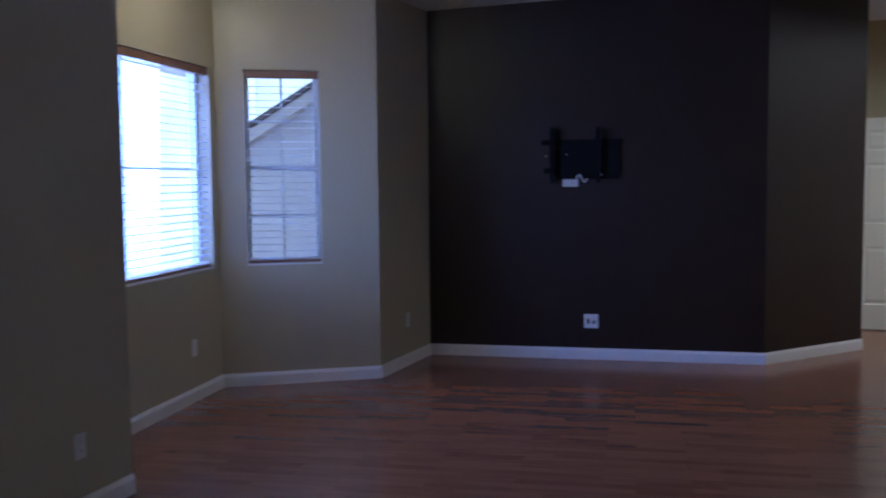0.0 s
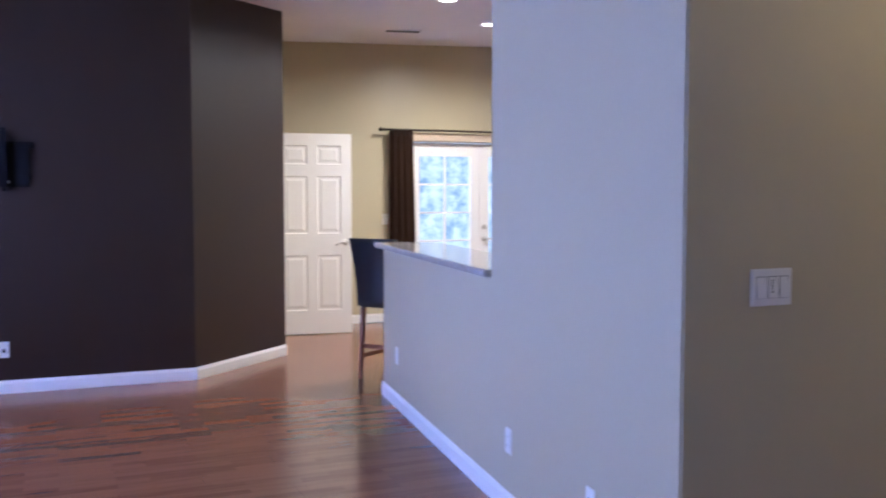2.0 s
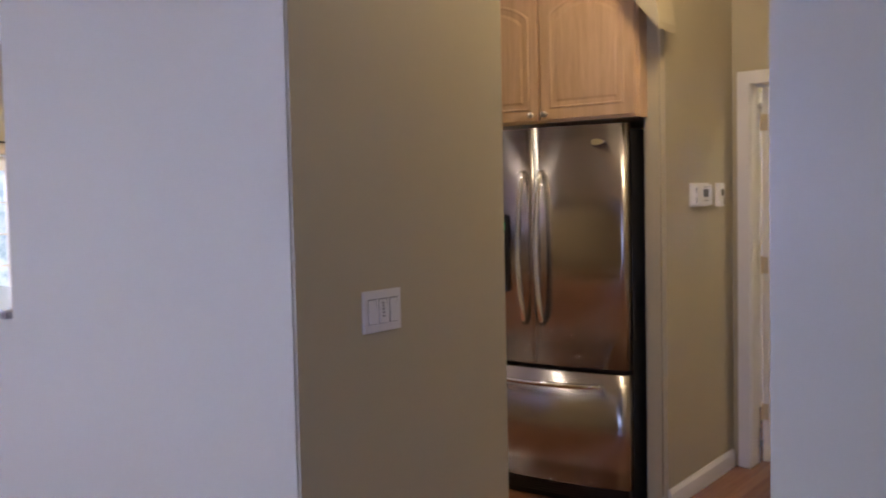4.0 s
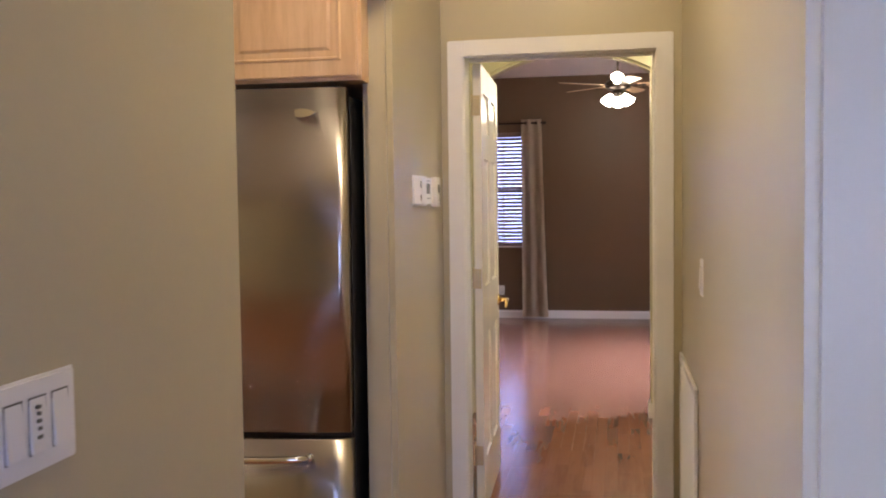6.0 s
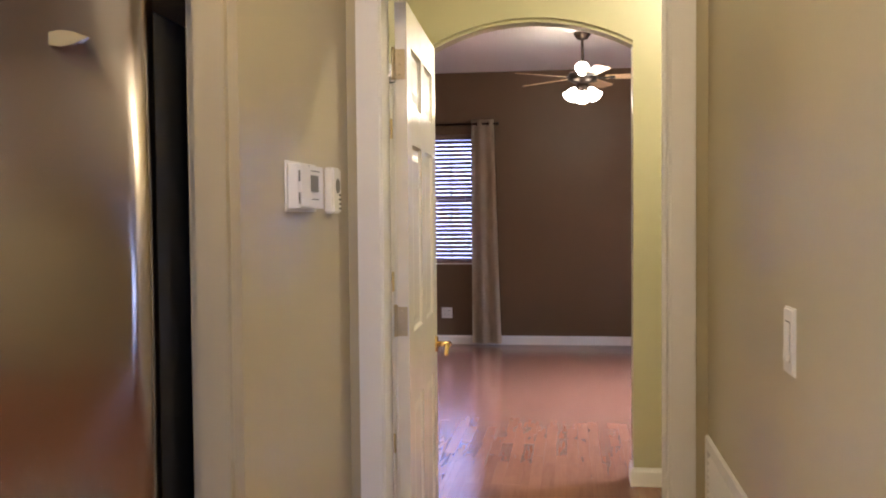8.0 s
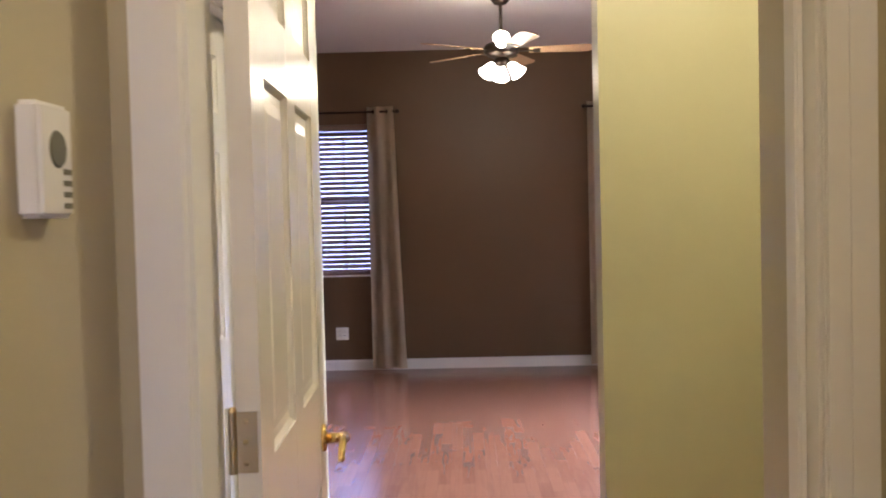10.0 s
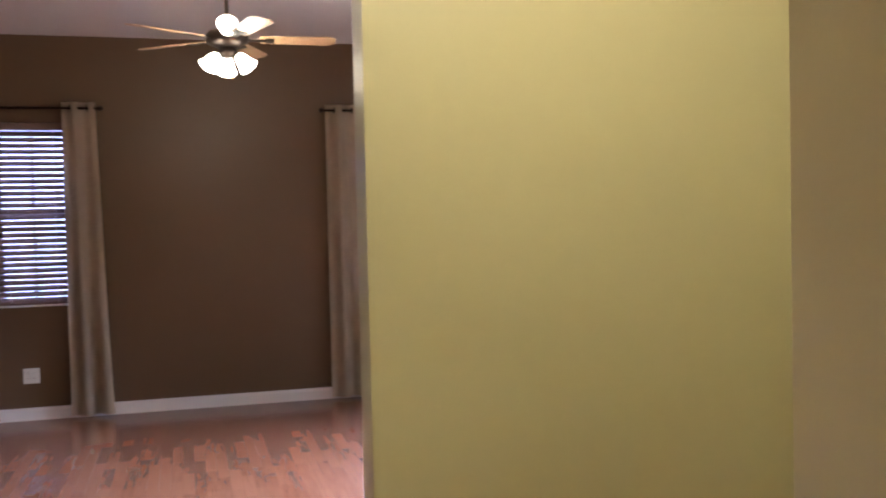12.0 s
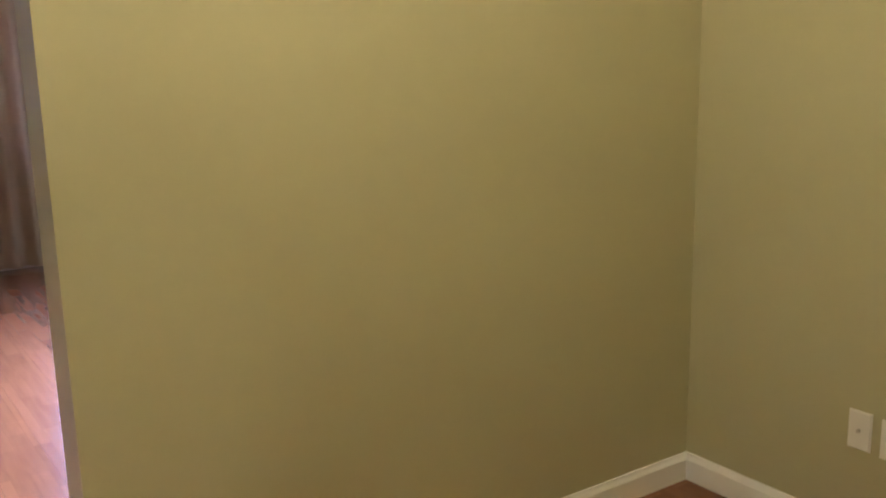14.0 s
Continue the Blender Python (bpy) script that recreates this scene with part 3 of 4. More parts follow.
def window(name, m, w, z0, z1, thick, label, blind="", slat_material=None, tilt=12.0, head=None, muntin=True, sash=True, pitch=0.05):
    """A vinyl sash window filling an opening of a wall: x along the wall, y outward."""
    d = thing(name, m, label, "window", kind="structure")
    y0, y1 = thick - 0.075, thick - 0.02
    f = 0.038
    bm = B()
    for a in ((0.001, f, z0, z1), (w - f, w - 0.001, z0, z1), (f, w - f, z0 + 0.001, z0 + f), (f, w - f, z1 - f, z1 - 0.001)):
        box(bm, a[0], a[1], y0, y1, a[2], a[3])
    part("window_frame", bm, VINYL, d)
    mid = (z0 + z1) / 2
    rows = [(z0 + f, mid - 0.018), (mid + 0.018, z1 - f)] if sash else [(z0 + f, z1 - f)]
    if sash:
        board("meeting_rail", d, f, w - f, y0 - 0.006, y1 - 0.004, mid - 0.0185, mid + 0.0185, VINYL)
    for lo, hi in rows:
        bm = B()
        box(bm, f, w - f, (y0 + y1) / 2 - 0.002, (y0 + y1) / 2 + 0.002, lo, hi)
        p = part("pane", bm, GLASS, d, "clear window pane")
        p.visible_shadow = False
        if muntin:
            bm = B()
            box(bm, w / 2 - 0.008, w / 2 + 0.008, y0 + 0.012, y1 - 0.012, lo, hi)
            box(bm, f, w - f, y0 + 0.0125, y1 - 0.0125, (lo + hi) / 2 - 0.008, (lo + hi) / 2 + 0.008)
            part("muntin", bm, VINYL, d)
    board("window_sill", d, 0.001, w - 0.001, 0.002, y0 - 0.0005, z0 + 0.0005, z0 + 0.012, WHITE)
    if blind:
        b = thing("window_blind", m, blind, "blind")
        yb = 0.045
        board("headrail", b, 0.008, w - 0.008, 0.012, 0.072, z1 - 0.055, z1 - 0.002, head or BEAM, "wooden blind headrail")
        slats(b, 0.012, w - 0.012, yb, z0 + 0.05, z1 - 0.07, pitch, 0.048, tilt, slat_material or BLINDW)
        board("bottom_rail", b, 0.010, w - 0.010, yb - 0.024, yb + 0.024, z0 + 0.014, z0 + 0.034, head or BEAM)
        for fx in (0.18, 0.82):
            bm = B()
            cyl(bm, (w * fx, yb - 0.026, z0 + 0.03), (w * fx, yb - 0.026, z1 - 0.05), 0.0013, n=6)
            cyl(bm, (w * fx, yb + 0.026, z0 + 0.03), (w * fx, yb + 0.026, z1 - 0.05), 0.0013, n=6)
            part("ladder_cord", bm, PLATE, b)
    return d


ma, na = frame2(PA, PB)
window("window_1", ma @ Matrix.Translation((0.20, 0, 0)), 0.545, 0.885, 2.30, 0.17, "white vinyl sash window in the angled bay wall", "white two-inch slat blind lowered over a sash window", BLINDW, 8)
mb, nb = frame2(PW, PA)
window("window_2", mb @ Matrix.Translation((0.03, 0, 0)), 1.93, 0.88, 2.30, 0.17, "wide white vinyl window in the bay's back wall", "white two-inch slat blind lowered over the wide bay window", BLINDW, 8, sash=False)
window("window_3", pose(-0.93, 7.30, 0), 0.52, 0.86, 2.25, 0.16, "narrow sash window in the brown bedroom wall", "stained wooden slat blind half closed in daylight", BLINDWOOD, 54, BLINDWOOD, pitch=0.045)
window("window_4", pose(1.87, 7.30, 0), 0.64, 0.86, 2.25, 0.16, "sash window in the brown bedroom wall behind a curtain", "stained wooden slat blind beside a taupe curtain", BLINDWOOD, 54, BLINDWOOD, pitch=0.045)
window("window_5", pose(4.2, 7.30, 0, 0, 0, -90) @ Matrix.Translation((1.45, 0, 0)), 2.4, 0.1, 2.1, 0.15, "wide window in the bedroom side wall", sash=False, muntin=False)
# unseen opening, added so that the south fill lamp can shine in
window("window_6", pose(6.0, -10.0, 0, 0, 0, 180) @ Matrix.Translation((1.5, 0, 0)), 2.6, 0.0, 2.3, 0.15, "unseen wide glazed opening added for fill light in the great room", sash=False, muntin=False)


def french_leaf(m, w, h, label, hand):
    d = thing("french_door", m, label, "door", "pair of french doors")
    s, t = 0.115, 0.044
    bm = B()
    box(bm, 0, s, 0, t, 0, h)
    box(bm, w - s, w, 0, t, 0, h)
    box(bm, s, w - s, 0.0003, t - 0.0003, 0, 0.24)
    box(bm, s, w - s, 0.0003, t - 0.0003, h - 0.15, h)
    part("door_frame", bm, WHITE, d)
    bm = B()
    x0, x1, z0, z1 = s, w - s, 0.24, h - 0.15
    box(bm, (x0 + x1) / 2 - 0.010, (x0 + x1) / 2 + 0.010, 0.008, t - 0.008, z0, z1)
    for k in range(1, 5):
        zz = z0 + (z1 - z0) * k / 5
        box(bm, x0, x1, 0.0085, t - 0.0085, zz - 0.010, zz + 0.010)
    part("muntin", bm, WHITE, d)
    for k in range(5):
        for a, b in ((x0, (x0 + x1) / 2 - 0.010), ((x0 + x1) / 2 + 0.010, x1)):
            bm = B()
            box(bm, a, b, t / 2 - 0.002, t / 2 + 0.002, z0 + (z1 - z0) * k / 5 + (0.010 if k else 0), z0 + (z1 - z0) * (k + 1) / 5 - (0.010 if k < 4 else 0))
            p = part("pane", bm, GLASS, d, "clear glass lite")
            p.visible_shadow = False
    if hand:
        lever(d, hand, 0.0, 0.90, (0, -1, 0), (-1 if hand > w / 2 else 1, 0, 0), NICKEL)
        bm = B()
        cyl(bm, (hand, 0, 1.04), (hand, -0.014, 1.04), 0.03, 0.026, 18)
        part("deadbolt", bm, NICKEL, d, "round nickel deadbolt")
    return d


# openings for the french doors: two leaves side by side
mf = Matrix.Translation((-7.5, -3.05, 0)) @ Matrix.Rotation(radians(90), 4, "Z")
french_leaf(mf @ Matrix.Translation((1.802, 0.03, 0.01)), 0.865, 2.0, "white french door leaf with ten glass lites", 0.0)
french_leaf(mf @ Matrix.Translation((2.672, 0.03, 0.01)), 0.865, 2.0, "white french door leaf with lever and deadbolt", 0.06)

# ---- what lies outdoors ----
def backdrop(name, m, w, h, lo, hi, scale, strength, label):
    """A plain glowing distance outside a window: pale sky and sunlit ground, or bright leaves."""
    mt, nt, b = principled(name + " light")
    L = nt.links.new
    co = nt.nodes.new("ShaderNodeTexCoord")
    n = put(nt, "ShaderNodeTexNoise", Scale=scale, Detail=6.0, Roughness=0.7)
    L(co.outputs["Object"], n.inputs["Vector"])
    r = nt.nodes.new("ShaderNodeValToRGB")
    r.color_ramp.elements[0].position, r.color_ramp.elements[1].position = 0.38, 0.6
    r.color_ramp.elements[0].color, r.color_ramp.elements[1].color = (*lo, 1), (*hi, 1)
    L(n.outputs["Fac"], r.inputs[0])
    b.inputs["Base Color"].default_value = (0, 0, 0, 1)
    b.inputs["Specular IOR Level"].default_value = 0
    L(r.outputs[0], b.inputs["Emission Color"])
    b.inputs["Emission Strength"].default_value = strength
    bm = B()
    v = [bm.verts.new(p) for p in ((-w / 2, 0, 0), (w / 2, 0, 0), (w / 2, 0, h), (-w / 2, 0, h))]
    bm.faces.new(v)
    ob = solid(name, bm, mt, label, "backdrop", "structure")
    ob.matrix_world = m
    return ob


backdrop("backdrop_garden", pose(-9.6, -0.6, -0.3, 0, 0, 90), 7.0, 4.5, (0.30, 0.42, 0.52), (0.80, 0.90, 1.0), 5.0, 0.75, "sunlit pale leaves and sky beyond the french doors")
backdrop("backdrop_bay", pose(-6.0, -11.6, -0.3, 0, 0, 0), 14.0, 6.5, (0.68, 0.76, 1.0), (0.9, 0.95, 1.0), 0.6, 3.0, "hazy bright sky beyond the bay window")
backdrop("backdrop_side", pose(-13.2, -8.0, -0.3, 0, 0, 78), 12.0, 7.0, (0.70, 0.78, 1.0), (0.85, 0.91, 1.0), 0.6, 2.6, "hazy bright sky beyond the angled bay window")
backdrop("backdrop_bedroom", pose(0.8, 8.85, -0.3, 0, 0, 0), 9.0, 4.5, (0.22, 0.26, 0.80), (0.50, 0.58, 1.0), 2.2, 1.1, "bright blue daylight beyond the bedroom windows")
bm = B()
v = [bm.verts.new(p) for p in ((-60, -60, -0.14), (60, -60, -0.14), (60, 60, -0.14), (-60, 60, -0.14))]
bm.faces.new(v)
solid("ground", bm, EARTH, "pale concrete and ground around the house", "ground", "structure")


def neighbour():
    """Gable end of the house next door, with its white rake board, seen through the angled bay window."""
    d = thing("neighbour_house", pose(-6.6, -8.5, 0), "pale stucco gable of the neighbouring house with white rake board", "house")
    lo, hi = (-0.95, 1.60), (1.2, 2.84)
    bm = B()
    v = [bm.verts.new((x, y, z)) for x in (0, -0.25) for y, z in ((lo[0], -0.1), (hi[0], -0.1), (hi[0], hi[1]), lo)]
    for q in ((0, 1, 2, 3), (4, 5, 6, 7), (0, 1, 5, 4), (1, 2, 6, 5), (2, 3, 7, 6), (3, 0, 4, 7)):
        bm.faces.new([v[i] for i in q])
    part("gable_wall", bm, STUCCO, d)
    bm = B()
    v = [bm.verts.new((x, y, z + dz)) for x in (0.16, -0.3) for (y, z), dz in ((lo, 0.0), (hi, 0.0), (hi, 0.13), (lo, 0.13))]
    for q in ((0, 1, 2, 3), (4, 5, 6, 7), (0, 1, 5, 4), (1, 2, 6, 5), (2, 3, 7, 6), (3, 0, 4, 7)):
        bm.faces.new([v[i] for i in q])
    part("rake_board", bm, WHITE, d, "white painted rake board")
    bm = B()
    v = [bm.verts.new((x, y, z + dz)) for x in (0.2, -2.0) for (y, z), dz in ((lo, 0.135), (hi, 0.135), (hi, 0.19), (lo, 0.19))]
    for q in ((0, 1, 2, 3), (4, 5, 6, 7), (0, 1, 5, 4), (1, 2, 6, 5), (2, 3, 7, 6), (3, 0, 4, 7)):
        bm.faces.new([v[i] for i in q])
    part("roof", bm, ROOF, d)


neighbour()


# ---- small wall fittings ----
def plate(name, m, gangs, kind_of, label, category, group=""):
    """A wall plate in its own frame: x along the wall, y = 0 on the wall with the room at -y, centre at the origin."""
    w = 0.070 + 0.046 * (gangs - 1)
    d = thing(name, m, label, category, group)
    bm = B()
    box(bm, -w / 2, w / 2, -0.006, 0.001, -0.0575, 0.0575)
    bevel(bm, 0.0035, 2, [e for e in bm.edges if all(v.co.y < -0.005 for v in e.verts)])
    part("cover_plate", bm, PLATE, d)
    for g in range(gangs):
        x = (g - (gangs - 1) / 2) * 0.046
        if kind_of == "outlet":
            for z in (-0.02, 0.02):
                bm = B()
                box(bm, x - 0.016, x + 0.016, -0.0085, -0.005, z - 0.014, z + 0.014)
                bevel(bm, 0.003, 2)
                part("receptacle", bm, PLATE, d)
                bm = B()
                for sx in (-0.006, 0.006):
                    box(bm, x + sx - 0.0012, x + sx + 0.0012, -0.0089, -0.0080, z - 0.002, z + 0.008)
                part("slots", bm, BLACK, d)
        elif kind_of == "rocker":
            bm = B()
            v = box(bm, x - 0.0165, x + 0.0165, -0.011, -0.005, -0.033, 0.033)
            for p in v:
                if p.co.z > 0 and p.co.y < -0.008:
                    p.co.y += 0.004
            bevel(bm, 0.0015, 2)
            part("rocker", bm, PLATE, d)
            # grey sheet edging the rocker: the gap's shade is given as colour
            bm = B()
            box(bm, x - 0.0178, x + 0.0178, -0.0065, -0.0055, -0.0345, 0.0345)
            part("recess", bm, GREYPL, d, "grey sheet drawn as the shaded gap round the rocker")
            if gangs == 3 and g == 1:
                for k, (w0, z0) in enumerate(((0.006, 0.020), (0.004, 0.012), (0.007, 0.003), (0.005, -0.006), (0.008, -0.016))):
                    bm = B()
                    box(bm, x - 0.006 + 0.002 * (k % 2), x - 0.006 + 0.002 * (k % 2) + w0, -0.0118, -0.0060, z0, z0 + 0.004)
                    part("mark", bm, GREYPL, d, "small dark handwritten mark")
        elif kind_of == "coax":
            bm = B()
            cyl(bm, (x, -0.005, 0.0), (x, -0.014, 0.0), 0.0055, n=12)
            part("coax_jack", bm, NICKEL, d)
            if gangs == 2:
                bm = B()
                box(bm, x - 0.012, x + 0.012, -0.0075, -0.005, -0.02, 0.02 - 0.012 * g)
                part("socket", bm, BLACK, d, "dark cable socket")
    return d


def on_wall(p0, p1, s, z, off=0.0):
    """Frame on a wall's room face at s along it and z up, with the room at -y."""
    m, n = frame2(p0, p1)
    return m @ Matrix.Translation((s, -off, z))


plate("light_switch", on_wall((0.045, -3.295), (0.033, -2.315), 0.335, 1.161), 3, "rocker", "white triple rocker switch plate on a tan wall", "switch")
plate("light_switch", pose(0.98, -0.962, 1.175, 0, 0, -90), 1, "rocker", "white single rocker switch on the hall wall", "switch")
plate("outlet", on_wall(QP, QC, 2.585, 0.33), 1, "outlet", "white duplex outlet low on the bar wall", "outlet", "wall outlets")
plate("outlet", on_wall(QP, QC, 3.44, 0.32), 1, "outlet", "white duplex outlet low on the bar wall", "outlet", "wall outlets")
plate("outlet", on_wall(QP, QC, 0.42, 0.35), 1, "outlet", "white duplex outlet low on the bar wall", "outlet", "wall outlets")
plate("outlet", on_wall(PC, PD, 1.365, 0.32), 2, "coax", "white media plate low on the dark feature wall", "outlet")
plate("outlet", on_wall(PB, PC, 0.52, 0.37), 1, "outlet", "white duplex outlet low on the bay side wall", "outlet", "wall outlets")
plate("outlet", on_wall(PW, PA, 1.62, 0.37), 1, "outlet", "white duplex outlet under the wide bay window", "outlet", "wall outlets")
plate("outlet", on_wall((0.6, -7.61), (-1.37, -7.385), 1.62, 0.33), 1, "outlet", "white duplex outlet on the near wall end", "outlet", "wall outlets")
plate("outlet", pose(-0.712, 7.30, 0.338), 2, "outlet", "white outlet plate under the bedroom window", "outlet", "wall outlets")
plate("outlet", pose(2.884, 1.570, 0.380, 0, 0, -90), 1, "coax", "white cable jack plate low on an ochre wall", "outlet")
plate("outlet", pose(2.884, 1.472, 0.376, 0, 0, -90), 1, "outlet", "white duplex outlet low on an ochre wall", "outlet", "wall outlets")
plate("light_switch", pose(-7.5, -1.55, 1.15, 0, 0, 90), 1, "rocker", "white switch plate beside the dark curtain", "switch")


def thermostat():
    d = thing("thermostat", pose(-0.022, -0.475, 1.463, 0, 0, 90), "white wall thermostat with a small grey display", "thermostat")
    # x runs along the wall, -y is the room
    bm = B()
    box(bm, -0.125, 0.125, -0.004, 0.001, -0.058, 0.058)
    bevel(bm, 0.002, 2)
    part("wall_plate", bm, PLATE, d)
    bm = B()
    box(bm, -0.108, 0.120, -0.030, -0.003, -0.050, 0.050)
    for v in bm.verts:
        if v.co.x > 0 and v.co.y < -0.02:
            v.co.x -= 0.012
    bevel(bm, 0.013, 4, [e for e in bm.edges if all(v.co.x > 0.09 for v in e.verts)])
    bevel(bm, 0.003, 2, [e for e in bm.edges if all(v.co.x < 0 for v in e.verts)])
    part("housing", bm, PLATE, d)
    bm = B()
    box(bm, -0.026, 0.058, -0.0315, -0.028, -0.016, 0.034)
    bevel(bm, 0.001, 2)
    part("bezel", bm, PLATE, d)
    bm = B()
    box(bm, -0.022, 0.045, -0.0325, -0.030, -0.012, 0.028)
    bevel(bm, 0.001, 2)
    part("display", bm, GREYPL, d, "grey liquid crystal display")
    # door flap whose free edge curves inwards
    bm = B()
    lo, hi = [], []
    for k in range(9):
        u = k / 8
        z = -0.046 + 0.092 * u
        x1 = -0.034 - 0.014 * math.sin(math.pi * u) + 0.012 * (1 - u)
        lo.append([bm.verts.new((x, y, z)) for x, y in ((-0.104, -0.029), (x1, -0.029), (x1, -0.037), (-0.104, -0.034))])
    for p, q in zip(lo, lo[1:]):
        for k in range(4):
            bm.faces.new((p[k], p[(k + 1) % 4], q[(k + 1) % 4], q[k]))
    bm.faces.new(lo[0])
    bm.faces.new(lo[-1])
    part("flap", bm, PLATE, d)
    for x0, x1, z0, z1 in ((-0.030, 0.050, -0.030, -0.0275), (-0.026, 0.060, 0.0365, 0.039), (-0.036, -0.026, 0.038, 0.049), (-0.1075, -0.104, -0.040, -0.015), (-0.1075, -0.104, 0.010, 0.035)):
        bm = B()
        box(bm, x0, x1, -0.0312, -0.028, z0, z1)
        part("seam", bm, GREYPL, d, "dark seam of the cover")
    e = thing("door_chime_sensor", pose(-0.022, -0.222, 1.461, 0, 0, 90), "small white sensor box with a dark round button", "sensor")
    bm = B()
    box(bm, -0.040, 0.040, -0.026, 0.001, -0.060, 0.060)
    bevel(bm, 0.005, 3)
    part("case", bm, PLATE, e)
    bm = B()
    cyl(bm, (0.002, -0.026, 0.012), (0.002, -0.028, 0.012), 0.020, 0.018, 20)
    part("dial", bm, GREYPL, e, "dark grey round dial")
    bm = B()
    for k in range(4):
        box(bm, 0.014, 0.032, -0.0272, -0.025, -0.05 + 0.012 * k, -0.044 + 0.012 * k)
    part("grille", bm, GREYPL, e)


thermostat()


def grille():
    """Return-air grille on the hall wall, with slanted louvres."""
    d = thing("air_grille", pose(0.98, -0.028, 0.028, 0, 0, -90), "white stamped-steel return-air grille low on the hall wall", "vent")
    w, h = 0.78, 0.765
    for nm, a in (("frame_side", (0, 0.035, 0, h)), ("frame_side", (w - 0.035, w, 0, h)), ("frame_rail", (0.035, w - 0.035, 0, 0.035)), ("frame_rail", (0.035, w - 0.035, h - 0.035, h))):
        bm = B()
        box(bm, a[0], a[1], -0.012, -0.001, a[2], a[3])
        bevel(bm, 0.003, 2)
        part(nm, bm, WHITE, d)
    # black sheet: the shade between the louvres is put in as colour
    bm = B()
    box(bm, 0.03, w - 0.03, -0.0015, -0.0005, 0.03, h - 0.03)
    part("backing", bm, BLACK, d, "black sheet standing for the shade behind the louvres")
    me = None
    n = 36
    for k in range(n):
        z = 0.04 + (h - 0.08) * k / n
        if me is None:
            bm = B()
            v = [bm.verts.new(p) for x in (0.034, w - 0.034) for p in ((x, -0.0115, 0.0), (x, -0.0107, 0.0014), (x, -0.002, 0.0092), (x, -0.0028, 0.0078))]
            for q in range(4):
                bm.faces.new((v[q], v[(q + 1) % 4], v[4 + (q + 1) % 4], v[4 + q]))
            bm.faces.new(v[:4])
            bm.faces.new(v[4:])
            ob = part("louvre", bm, WHITE, d)
            me = ob.data
        else:
            ob = new("louvre", me)
            ob.parent = d
        ob.location = (0, 0, z)


grille()


# ---- television mount on the dark wall ----
def tv_mount():
    m, n = frame2(PC, PD)
    d = thing("television_mount", m @ Matrix.Translation((1.29, 0, 1.66)), "black steel television wall mount with loose cables", "wall mount")
    for z, w in ((0.13, 0.33), (-0.10, 0.31)):
        bm = B()
        box(bm, -w, w, -0.030, -0.002, z - 0.022, z + 0.022)
        bevel(bm, 0.003, 2)
        box(bm, -w, w, -0.036, -0.029, z + 0.012, z + 0.022)
        part("rail", bm, BLACKMETAL, d)
    for x in (-0.235, 0.135):
        bm = B()
        box(bm, x - 0.016, x + 0.016, -0.075, -0.031, -0.20, 0.25)
        box(bm, x - 0.022, x + 0.022, -0.079, -0.074, -0.17, 0.22)
        bevel(bm, 0.003, 2)
        part("hook_arm", bm, BLACKMETAL, d)
    bm = B()
    box(bm, -0.20, 0.30, -0.028, -0.001, -0.17, 0.15)
    bevel(bm, 0.004, 2)
    part("back_plate", bm, BLACKMETAL, d)
    for x, z in ((-0.29, 0.02), (-0.12, 0.03), (-0.21, -0.15), (0.16, -0.135)):
        bm = B()
        cyl(bm, (x, -0.03, z), (x, -0.045, z), 0.010, 0.009, 12)
        part("bolt", bm, NICKEL, d, "dull bolt head")
    bm = B()
    pts = [Vector((-0.04 + 0.012 * k, -0.05 - 0.01 * math.sin(k), -0.165 + 0.03 * math.sin(k / 7 * math.pi * 2))) for k in range(8)]
    tube(bm, pts, 0.007, 8)
    part("cable", bm, PLATE, d, "short white cable loop")
    e = plate("outlet", m @ Matrix.Translation((1.195, 0, 1.47)), 2, "outlet", "white outlet plate under the television mount", "outlet")
    e.scale = (1.1, 1.0, 0.72)


tv_mount()


# ---- bar counter and stool ----
m0 = mp_
bm = B()
box(bm, -0.14, S1 - 0.003, -0.035, 0.42, 1.052, 1.088, m0)
bevel(bm, 0.008, 3)
solid("bar_counter", bm, GRANITE, "polished speckled granite counter on the half-height bar wall", "counter")
bm = B()
lathe(bm, [(0.0, 0.0), (0.05, 0.0), (0.07, 0.012), (0.085, 0.035), (0.082, 0.036), (0.06, 0.014), (0.0, 0.006)], n=28, m=m0 @ Matrix.Translation((2.18, 0.26, 1.089)))
solid("bowl", bm, PLATE, "small white glazed bowl standing on the granite counter", "bowl", smooth=True)


